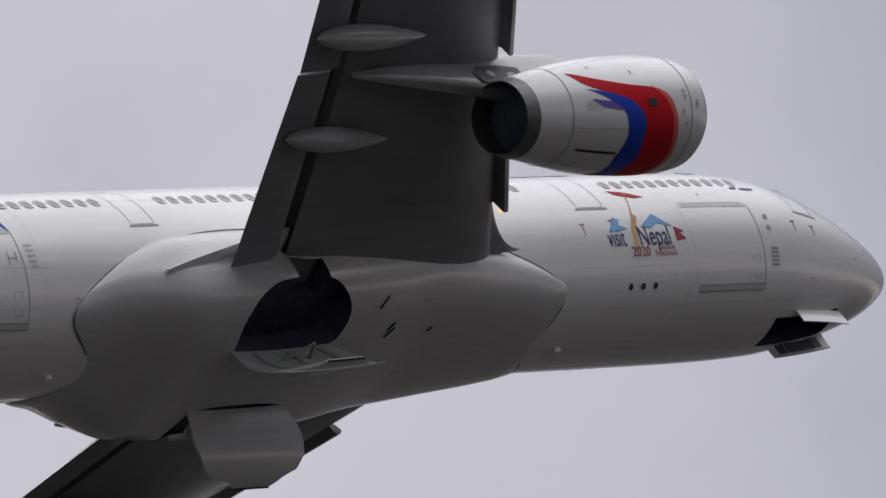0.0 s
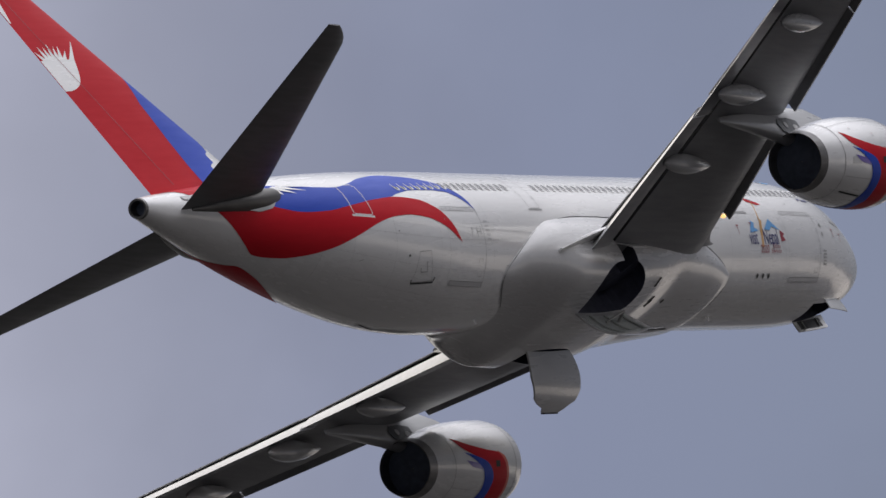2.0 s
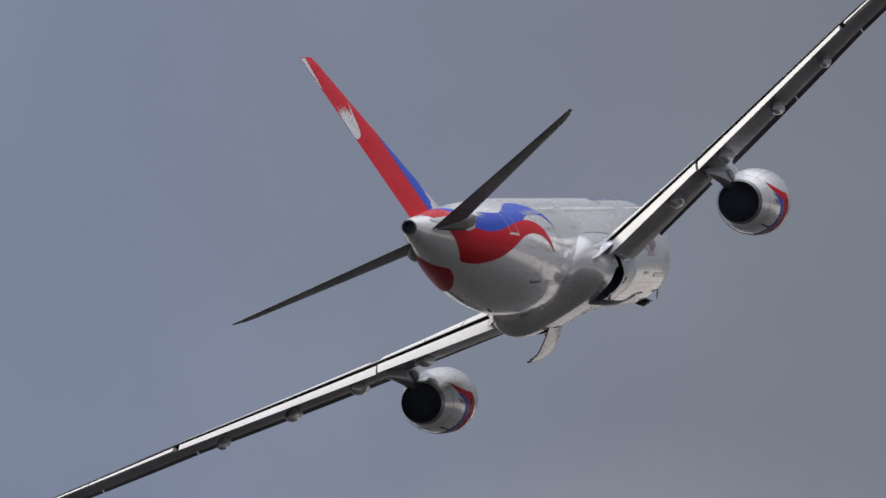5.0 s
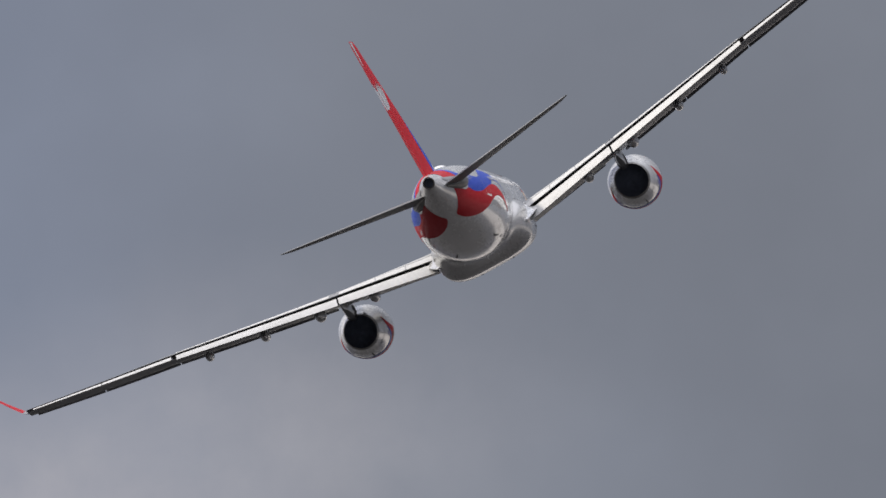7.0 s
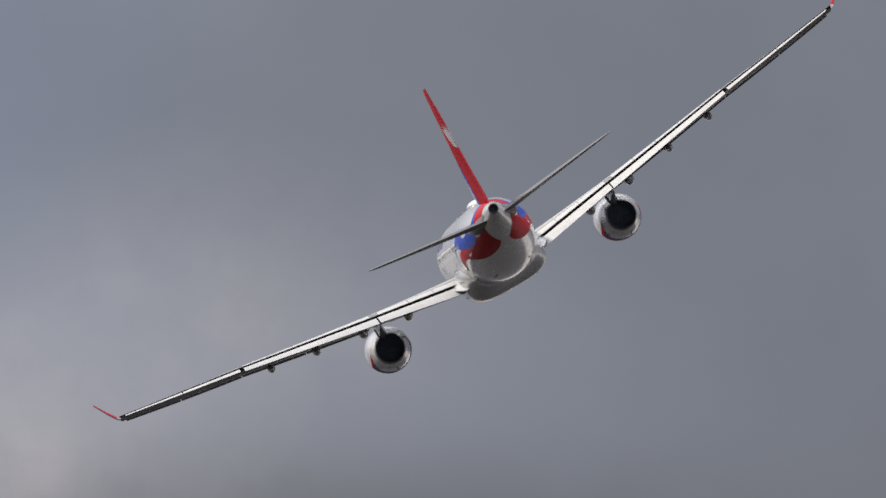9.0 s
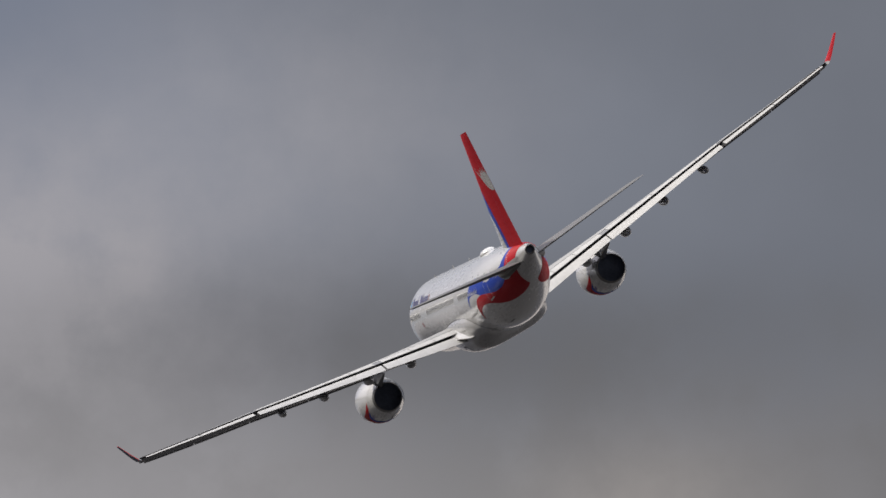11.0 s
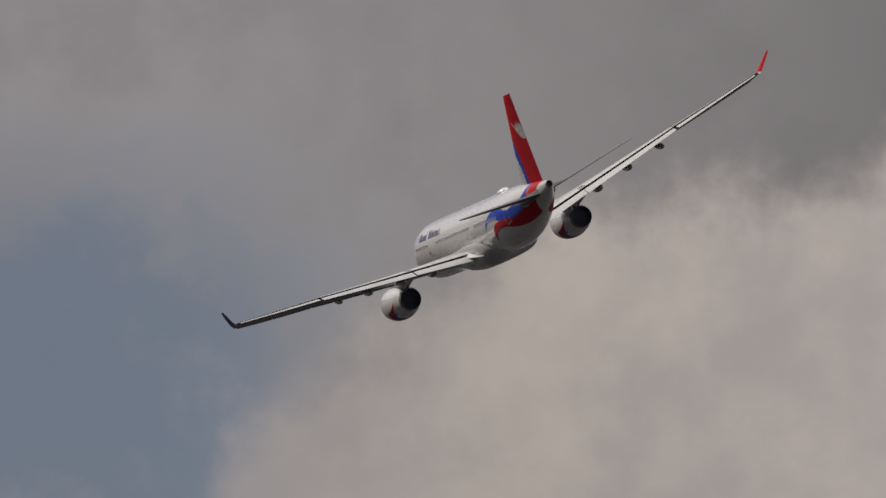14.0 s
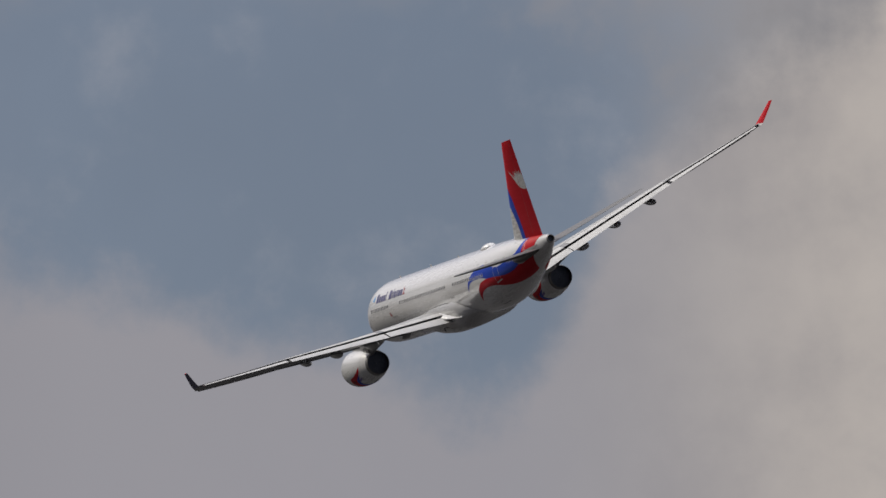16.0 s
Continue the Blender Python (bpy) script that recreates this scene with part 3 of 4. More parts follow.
def wing_panel(name, side, y0, y1, x0, x1, mat, label, parent, turn=0.0, shift=(0, 0), thick=None, n=8):
    """A flap, aileron or slat: its own small profile between two chord fractions, turned down about its front."""
    rings = []
    for y in np.linspace(y0, y1, n):
        le, c, z, inc, t = wing_frame(y)
        x1c = x1
        ring = []
        h = thick if thick else 0.045
        prof = [(1, 0.004), (.75, .42), (.45, .82), (.2, .98), (.06, .7), (0, 0.1), (.04, -.5), (.2, -.72), (.5, -.5), (.8, -.2), (1, -0.03)]
        ca, sa = math.cos(radians(turn)), math.sin(radians(turn))
        for px, pz in prof:
            lx, lz = px * (x1c - x0) * c, pz * h * c * 0.55
            dx, dz = lx * ca + lz * sa, -lx * sa + lz * ca
            b = wing_point(y, x0, 0, side)
            ring.append(Vector((b.x - dx - shift[0], b.y, b.z - (dx) * math.tan(radians(inc)) + dz + shift[1])))
        rings.append(ring)
    v, f = loft(rings)
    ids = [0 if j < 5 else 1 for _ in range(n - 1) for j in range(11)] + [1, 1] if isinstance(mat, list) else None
    panel = mesh_object(name, v, f, mat, parent, label, sharp=0.9, mat_ids=ids)
    return panel


def slat(side, y0, y1, parent):
    rings = []
    for y in np.linspace(y0, y1, 8):
        t = wing_frame(y)[4]
        prof = [(.13, .052), (.07, .043), (.03, .028), (.008, .012), (0, -.004), (.012, -.018), (.03, -.024), (.035, -.012), (.04, .012), (.075, .03)]
        ring = []
        for x, d in prof:
            q = wing_point(y, x - 0.045, d - (0.012 if y < 9 else 0.022) + .35 * (x - .06) * .6, side)
            ring.append(q)
        rings.append(ring)
    v, f = loft(rings)
    return mesh_object("slat", v, f, WING_SHADED_GREY, parent, "grey leading-edge slat, lowered", sharp=0.8)


def spindle(name, a, b, w, h, mat, parent, label, power=0.7, n=14, m=18, droop=0.0):
    """A tapered fairing body between two points."""
    a, b = Vector(a), Vector(b)
    rings = []
    for i in range(n + 1):
        t = i / n
        k = max(0.015, math.sin(math.pi * t ** 1.35) ** power)
        c = a.lerp(b, t) + Vector((0, 0, -droop * t))
        rings.append([c + Vector((0, w * k * math.cos(2 * math.pi * j / m), h * k * math.sin(2 * math.pi * j / m))) for j in range(m)])
    v, f = loft(rings)
    return mesh_object(name, v, f, mat, parent, label)


def spoiler(side, y0, y1, parent):
    """A thin hinged panel lying on the rear of the wing's upper skin."""
    grid = []
    for y in np.linspace(y0, y1, 5):
        pts = airfoil(20, wing_frame(y)[4])[:21][::-1]
        xt = float(np.interp(y, [2, 9.6, 19.8, 20, 29], [.835, .80, .782, .755, .755])) + .012
        row = []
        for x in np.linspace(xt - .17, xt, 5):
            row.append((wing_point(y, x, float(np.interp(x, [q[0] for q in pts], [q[1] for q in pts])), side) + Vector((0, 0, .035)), Vector((0, 0, 1))))
        grid.append(row)
    v, f = solid_strip(grid, 0.03)
    mesh_object("spoiler", v, f, FLAP_GREY, parent, "light grey closed spoiler panel", sharp=0.5)


def upper_skin(side, parent):
    """The pale painted upper skin of the wing, from behind the slats to the spoilers."""
    grid = []
    for y in np.linspace(2.9, 28.9, 40):
        pts = airfoil(20, wing_frame(y)[4])[:21][::-1]
        x1 = float(np.interp(y, [2, 9.6, 19.8, 20, 29], [.64, .615, .60, .745, .745]))
        grid.append([(wing_point(y, x, float(np.interp(x, [q[0] for q in pts], [q[1] for q in pts])), side) + Vector((0, 0, .02)), Vector((0, 0, 1))) for x in np.linspace(.14, x1, 9)])
    v, f = solid_strip(grid, 0.015)
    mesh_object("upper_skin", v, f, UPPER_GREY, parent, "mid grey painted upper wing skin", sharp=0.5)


ENG_Y, ENG_Z, ENG_S = 9.6, -2.78, 26.3


def build_wing(side):
    w = wing_ob = wing_box(side)
    for y0, y1 in ((4.6, 8.6), (10.2, 15.0), (15.06, 19.9), (19.96, 24.5), (24.56, 28.6)):
        slat(side, y0, y1, w)
    # the second, darker grey paints shade on the lower faces of flaps and ailerons
    wing_panel("inboard_flap", side, 3.05, 9.5, .80, .985, [FLAP_GREY, WING_SHADED_GREY], "inboard flap, light grey with its underside shade painted, slightly lowered", w, 11, (0.18, 0.0))
    wing_panel("outboard_flap", side, 9.62, 19.6, .77, .985, [FLAP_GREY, WING_SHADED_GREY], "outboard flap, light grey with its underside shade painted, slightly lowered", w, 11, (0.18, 0.0), n=12)
    wing_panel("aileron", side, 19.92, 24.2, .745, 1.0, [FLAP_GREY, WING_SHADED_GREY], "drooped aileron, light grey with its underside shade painted", w, 6.5, (0.04, 0.0))
    wing_panel("aileron", side, 24.26, 28.5, .745, 1.0, [FLAP_GREY, WING_SHADED_GREY], "drooped outer aileron, light grey with its underside shade painted", w, 6.5, (0.03, 0.0))
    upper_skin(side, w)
    for y0, y1 in ((3.2, 5.05), (5.1, 7.0), (7.05, 9.35), (10.0, 11.9), (11.95, 13.85), (13.9, 15.8), (15.85, 17.7), (17.75, 19.6)):
        spoiler(side, y0, y1, w)
    for y, tip, ln, r in ((7.5, 32.45, 4.2, .34), (10.95, 33.45, 4.6, .36), (14.46, 33.65 + .1, 4.1, .32), (17.9, 35.15 + .1, 3.6, .28)):
        le, c, z, inc, t = wing_frame(y)
        zt = {7.5: -1.38, 10.95: -.92, 14.46: -.38, 17.9: .07}[y] - 0.02
        za = wing_point(y, (tip - ln - le) / c, -0.055, side).z
        spindle("flap_track_fairing", (30 - tip + ln, side * y, za), (30 - tip, side * y, zt), r, r * 1.15, CANOE_GREY, w, "pale grey canoe-shaped flap track fairing", 0.55)
    # raked tip and winglet
    rings = []
    for k, (y, z, s0, s1) in enumerate(((28.9, 2.36, 36.0, 38.6), (29.12, 2.5, 36.5, 38.75), (29.35, 2.82, 37.1, 39.15), (29.6, 3.2, 37.9, 39.6), (29.87, 3.65, 38.8, 40.2), (30.15, 4.12, 39.75, 40.72))):
        c = s1 - s0
        nrm = Vector((0, -side * (z - 2.3), 0.9 if k < 1 else 0.35)).normalized() if k else Vector((0, 0, 1))
        rings.append([Vector((30 - s0 - x * c, side * y, z)) + nrm * d * c for x, d in airfoil(10, .09)])
    v, f = loft(rings[:2], cap1=False)
    mesh_object("wing_tip", v, f, WING_SHADED_GREY, w, "grey wing tip")
    v, f = loft(rings[1:])
    # navy on the outer faces stands for the deep shade there
    mesh_object("winglet", v, f, [RED, NAVY], w, "upturned red winglet, outer face navy as its shade", mat_ids=[0 if j < 10 else 1 for _ in range(4) for j in range(20)] + [0, 0])
    # thin pointed fillet behind the wing root
    rings = []
    for i in range(16):
        t = i / 15
        s = 29.0 + 5.3 * t
        zt = float(np.interp(s, [29, 31.5, 34.3], [-1.35, -1.58, -1.95]))
        yo = 3.12 + 1.0 * (1 - t) ** .8
        rings.append([Vector((30 - s, side * 2.3, zt + .16 + .5 * (1 - t))), Vector((30 - s, side * (yo - .4), zt + .06 + .16 * (1 - t))), Vector((30 - s, side * yo, zt)), Vector((30 - s, side * yo, zt - .05)), Vector((30 - s, side * (yo - .3), zt - .12)), Vector((30 - s, side * 2.3, zt - .2))])
    v, f = loft(rings)
    mesh_object("root_fillet", v, f, WHITE, wing_ob, "white pointed fillet behind the wing root", sharp=1.2)
    # slender concave fillet running from the leading edge forward along the body
    rings = []
    for i in range(20):
        t = i / 19
        y = 2.75 + 1.85 * t
        front = 18.75 + 2.59 * t ** .6
        zt = -1.42 + .17 * t
        rings.append([Vector((30 - front - (22.6 - front) * u, side * y, zt + d)) for u, d in ((0, -.03), (.08, .04), (.4, .12), (1, .2), (1, -.3), (.4, -.2), (.08, -.1))])
    v, f = loft(rings)
    mesh_object("root_fillet", v, f, WING_SHADED_GREY, w, "slender grey fillet ahead of the wing root", sharp=0.8)
    if side > 0:
        return w
    lamp = [Vector((30 - 20.85, side * 4.35, -1.35)) + Vector((0.05 * math.sin(a) * 0, .08 * math.cos(a), .08 * math.sin(a))) for a in np.linspace(0, 2 * math.pi, 13)[:-1]]
    back = [p + Vector((0.18, 0, 0)) for p in lamp]
    v, f = loft([back, lamp])
    mesh_object("landing_light", v, f, LAMP, w, "small amber landing light")
    return w


def lathe(profile, centre, n=56, close=False):
    rings = [[Vector((centre[0] - x, centre[1] + r * math.cos(2 * math.pi * k / n), centre[2] + r * math.sin(2 * math.pi * k / n))) for k in range(n)] for x, r in profile]
    return loft(rings, cap0=False, cap1=False)


N_S = [0, .14, .46, 1.1, 2.05, 3.0, 4.05, 5.1, 6.05, 6.7, 7.32]
N_R = [1.42, 1.55, 1.63, 1.685, 1.70, 1.675, 1.60, 1.465, 1.295, 1.165, 1.04]


def cowl_point(x, a, side, out=0.012):
    """x metres aft of the intake; a degrees from the outboard waist over the top."""
    r = smooth_table(N_S, N_R, x) + out
    return Vector((30 - (ENG_S - 7.32) - x, side * ENG_Y + side * r * math.cos(radians(a)), ENG_Z + r * math.sin(radians(a))))


def build_engine(side):
    c = (30 - (ENG_S - 7.32), side * ENG_Y, ENG_Z)
    prof = [(x, smooth_table(N_S, N_R, x)) for x in np.linspace(.22, 6.85, 40)]
    v, f = lathe(prof, c)
    eng = mesh_object("engine_nacelle", v, f, WHITE, plane, "white turbofan nacelle with a red and blue swoosh")
    lip = [(.22, smooth_table(N_S, N_R, .22)), (.1, 1.51), (.03, 1.46), (0, 1.41), (.03, 1.36), (.12, 1.31), (.4, 1.27), (1.2, 1.25)]
    v, f = lathe(lip, c)
    mesh_object("inlet_lip", v, f, METAL, eng, "bare metal intake lip")
    v, f = merged(lathe([(1.2, 1.25), (1.25, .4), (.9, .15), (.7, .001)], c))
    mesh_object("fan", v, f, RECESS_SHADE, eng, "dark fan and spinner")
    noz = [(6.85, smooth_table(N_S, N_R, 6.85)), (7.1, 1.085), (7.32, 1.04), (7.32, 1.0), (6.9, 1.05), (6.0, 1.1), (5.2, 1.1)]
    v, f = lathe(noz, c)
    mesh_object("exhaust_nozzle", v, f, NOZZLE, eng, "dull heat-stained metal exhaust nozzle")
    v, f = lathe([(6.4, 1.085), (6.45, .6), (6.55, .3), (6.6, .02)], c)
    mesh_object("exhaust_core", v, f, DUCT_HAZE, eng, "dark exhaust duct and cone, bluish haze in its colour")
    for x in (5.72, .95):
        v, f = lathe([(x - .02, smooth_table(N_S, N_R, x) + .006), (x, smooth_table(N_S, N_R, x) + .012), (x + .02, smooth_table(N_S, N_R, x) + .006)], c)
        mesh_object("cowl_joint", v, f, LINE, eng, "thin dark cowl joint line")
    return eng


def cowl_decal(name, cols, mat, side, eng, label, out):
    rows, verts, faces = 8, [], []
    for x0, x1, a in cols:
        for k in range(rows + 1):
            verts.append(cowl_point(x0 + (x1 - x0) * k / rows, a, side, out))
    n = rows + 1
    for i in range(len(cols) - 1):
        for k in range(rows):
            faces.append((i * n + k, i * n + k + 1, (i + 1) * n + k + 1, (i + 1) * n + k))
    return mesh_object(name, verts, faces, mat, eng, label)


def build_pylon(side):
    y = side * ENG_Y
    rings = []
    for s, zt, zb, w in ((20.2, -1.0, -1.5, .04), (21.2, -.72, -1.6, .16), (22.6, -.42, -1.8, .26), (24.2, -.42, -2.0, .30), (25.6, -.62, -1.95, .30), (26.6, -.75, -1.72, .27), (28.0, -.75, -1.5, .24), (29.6, -.8, -1.28, .16), (31.0, -.9, -1.1, .04)):
        zm, hh = (zt + zb) / 2, (zt - zb) / 2
        rings.append([Vector((30 - s, y + w * math.copysign(abs(math.cos(a)) ** .5, math.cos(a)), zm + hh * math.copysign(abs(math.sin(a)) ** .6, math.sin(a)))) for a in np.linspace(0, 2 * math.pi, 25)[:-1]])
    v, f = loft(rings)
    py = mesh_object("engine_pylon", v, f, CANOE_GREY, plane, "pale grey engine pylon under the wing")
    for sd in (-1, 1):
        rim = [(24.35, -1.78), (24.45, -1.12), (25.3, -1.02), (26.2, -1.08), (26.45, -1.3), (26.3, -1.62), (25.5, -1.85)]
        a = [Vector((30 - s, y + sd * .302, z)) for s, z in rim]
        v, f = loft([a, [q + Vector((0, sd * .008, 0)) for q in a]])
        mesh_object("pylon_panel", v, f, LINING, py, "dark heat-stained panel on the pylon", smooth=False)
    for s, z in ((24.9, -1.45), (25.75, -1.35)):
        for sd in (-1, 1):
            verts = [Vector((30 - s - .22 * math.cos(a) * (1 if s < 25 else .7), y + sd * .315, z + .13 * math.sin(a))) for a in np.linspace(0, 2 * math.pi, 17)[:-1]]
            b = [p + Vector((0, sd * .012, 0)) for p in verts]
            v, f = loft([verts, b])
            mesh_object("vent", v, f, FLAP_GREY, py, "pale oval pressure relief vent")
    return py


RED_OUT = [(5.42, 14), (4.48, -3), (3.34, -13), (2.52, -17), (2.0, -30), (1.79, -48), (1.71, -68), (1.6, -90)]
RED_IN = [(5.42, 14), (5.1, -5), (4.29, -20), (3.4, -31), (2.94, -53), (2.95, -73), (2.85, -90)]
BLUE_OUT = [(5.07, -13), (4.29, -20), (3.4, -31), (2.94, -53), (2.95, -73), (2.85, -90)]
BLUE_IN = [(5.07, -13), (4.36, -26), (3.75, -43), (3.62, -63), (3.76, -90)]
ORANGE_OUT = [(2.52, -15), (1.92, -24), (1.62, -45), (1.5, -69), (1.42, -90)]


def cowl_band(name, one, two, mat, side, eng, label, out, flip, n=36, rows=6):
    """Paint on the nacelle between two paths of (metres aft, angle)."""
    def sample(path, t):
        d = [0.0]
        for (x0, a0), (x1, a1) in zip(path, path[1:]):
            d.append(d[-1] + math.hypot(x1 - x0, (a1 - a0) * 0.03))
        u = t * d[-1]
        return smooth_table(d, [p[0] for p in path], u), smooth_table(d, [p[1] for p in path], u)
    verts, faces = [], []
    for i in range(n + 1):
        (x0, a0), (x1, a1) = sample(one, i / n), sample(two, i / n)
        for k in range(rows + 1):
            verts.append(cowl_point(x0 + (x1 - x0) * k / rows, flip(a0 + (a1 - a0) * k / rows), side, out))
    m = rows + 1
    for i in range(n):
        for k in range(rows):
            faces.append((i * m + k, i * m + k + 1, (i + 1) * m + k + 1, (i + 1) * m + k))
    return mesh_object(name, verts, faces, mat, eng, label)


for side in (-1, 1):
    build_wing(side)
    eng = build_engine(side)
    build_pylon(side)
    for flip in (lambda a: a, lambda a: 180 - a):          # outboard and inboard paint are alike
        paint = lambda name, one, two, mat, label, out: cowl_band(name, one, two, mat, side, eng, label, out, flip)
        paint("red_swoosh", RED_OUT, RED_IN, RED, "red painted swoosh", 0.012)
        paint("orange_edge", ORANGE_OUT, RED_OUT[3:], ORANGE, "orange-red painted edge", 0.010)
        paint("blue_swoosh", BLUE_OUT, BLUE_IN, BLUE, "blue painted swoosh", 0.014)
        paint("violet_feather", [(5.0, -25), (4.5, -28), (3.9, -31)], [(5.0, -25), (4.58, -35), (3.88, -39)], VIOLET, "violet painted feather", 0.012)
        paint("intake_vent", [(2.82, -28), (2.82, -36)], [(2.48, -28), (2.48, -36)], SEAL, "small black cowl vent", 0.022)
    for x, a0 in ((1.15, -20), (1.15, -26), (1.3, -40), (1.15, -52), (.62, -30), (.62, -34), (3.0, 4), (4.4, 18)):
        for k in range(3):
            cowl_decal("marking_bar", [(x, x + .10, a0 - 1.6 * k), (x, x + .10, a0 - 1.6 * k - .8)], LINE if k else MAROON, side, eng, "tiny bar of print on the cowl", 0.016)
    for x0, x1, a in ((1.0, 5.7, 30), (1.0, 5.7, -112), (2.2, 5.6, -58)):
        cowl_decal("cowl_seam", [(x0, x1, a), (x0, x1, a + .5)], LINE, side, eng, "fine cowl seam", 0.008)
    cowl_decal("latch_box", [(4.6, 5.2, a) for a in (-28, -33, -38)], BELLY, side, eng, "pale access hatch", 0.009)
    # nacelle strake and drain
    slot = [(3.85, 5.4, a) for a in (-83, -84.5, -86)]
    cowl_decal("latch_slot", slot, SEAL, side, eng, "long dark latch slot", 0.018)


# ---- tail ----
def tail_surface(name, root, tip, mat, label, t=0.09, n=16, tip_round=0.0):
    """A lofted fin or tailplane between root and tip given as (leading point, trailing point, thickness direction)."""
    rings = []
    for k in range(n + 1):
        u = 1 - (1 - k / n) ** 1.6
        le, te = Vector(root[0]).lerp(Vector(tip[0]), u), Vector(root[1]).lerp(Vector(tip[1]), u)
        le = le.lerp(te, tip_round * max(0, (u - .9) / .1) ** 2.2)
        nv = Vector(root[2])
        c = (te - le).length
        th = t * (1 if u < 0.97 else 0.75)
        prof = []
        for x, d in airfoil(56, th):
            sym = math.copysign(5 * th * (0.2969 * math.sqrt(x) - 0.126 * x - 0.3516 * x * x + 0.2843 * x ** 3 - 0.1036 * x ** 4), d - 0.018 * math.sin(math.pi * x ** 1.5) + 1e-9)
            prof.append((x, sym))
        rings.append([le.lerp(te, x) + nv * d * c for x, d in prof])
    v, f = loft(rings)
    return mesh_object(name, v, f, mat, plane, label)


for side in (-1, 1):
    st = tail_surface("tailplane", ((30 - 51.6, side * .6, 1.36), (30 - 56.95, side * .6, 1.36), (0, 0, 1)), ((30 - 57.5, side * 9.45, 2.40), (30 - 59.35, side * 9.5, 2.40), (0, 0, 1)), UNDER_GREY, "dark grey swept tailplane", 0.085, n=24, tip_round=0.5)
    # dished bare-metal apron where the tailplane meets the body
    decal("tailplane_apron", [(s, float(np.interp(s, [51.8, 52.2, 53.0, 54.2, 55.2, 56.6], [0, -11, -17, -13, -2, 8])), float(np.interp(s, [51.8, 52.3, 54.0, 56.6], [4, 12, 20, 20]))) for s in np.linspace(51.8, 56.6, 32)], CANOE_GREY, side, fuselage, "pale grey apron round the tailplane root", 6, 0.03)

    # solid dark body standing in for the shaded hollow at the root
    v, f = loft([[Vector((30 - s, side * (yc + ry * math.cos(a)), zc + rz * math.sin(a))) for a in np.linspace(0, 2 * math.pi, 21)[:-1]] for s, yc, zc, ry, rz in ((50.95, 1.5, 1.3, .04, .04), (51.15, 1.5, 1.29, .22, .22), (51.6, 1.46, 1.26, .38, .36), (52.4, 1.36, 1.22, .46, .42), (53.6, 1.12, 1.2, .5, .4), (55.0, .8, 1.25, .45, .28), (56.4, .5, 1.3, .3, .1))])
    mesh_object("root_hollow", v, f, HOLLOW_DARK, st, "dark rounded body for the shaded hollow under the tailplane root")

FIN_ROOT = ((30 - 48.6, 0, 2.3), (30 - 56.85, 0, 2.3), (0, 1, 0))
FIN_TIP = ((30 - 57.1, 0, 11.2), (30 - 59.75, 0, 11.2), (0, 1, 0))
fin = tail_surface("fin", FIN_ROOT, FIN_TIP, RED, "red vertical fin with a blue leading edge", 0.095)


def fin_point(s, z, side, out=0.012):
    u = (z - 2.3) / 8.9
    le, te = 48.6 + (57.1 - 48.6) * u, 56.85 + (59.75 - 56.85) * u
    x = min(1, max(0, (s - le) / (te - le)))
    c = te - le
    h = 5 * .095 * (0.2969 * math.sqrt(x) - 0.126 * x - 0.3516 * x * x + 0.2843 * x ** 3 - 0.1036 * x ** 4) * c
    return Vector((30 - (le + x * c), side * (h + out), z))


def fin_lead(z):
    return 48.6 + (57.1 - 48.6) * (z - 2.3) / 8.9


def fin_patch(name, rows, mat, side, label, out=0.006, n=40):
    verts, faces = [], []
    for z, s0, s1 in rows:
        for k in range(n + 1):
            verts.append(fin_point(s0 + (s1 - s0) * (k / n) ** 2, z, side, out))
    for i in range(len(rows) - 1):
        for k in range(n):
            a = i * (n + 1) + k
            faces.append((a, a + 1, a + n + 2, a + n + 1))
    return mesh_object(name, verts, faces, mat, fin, label)


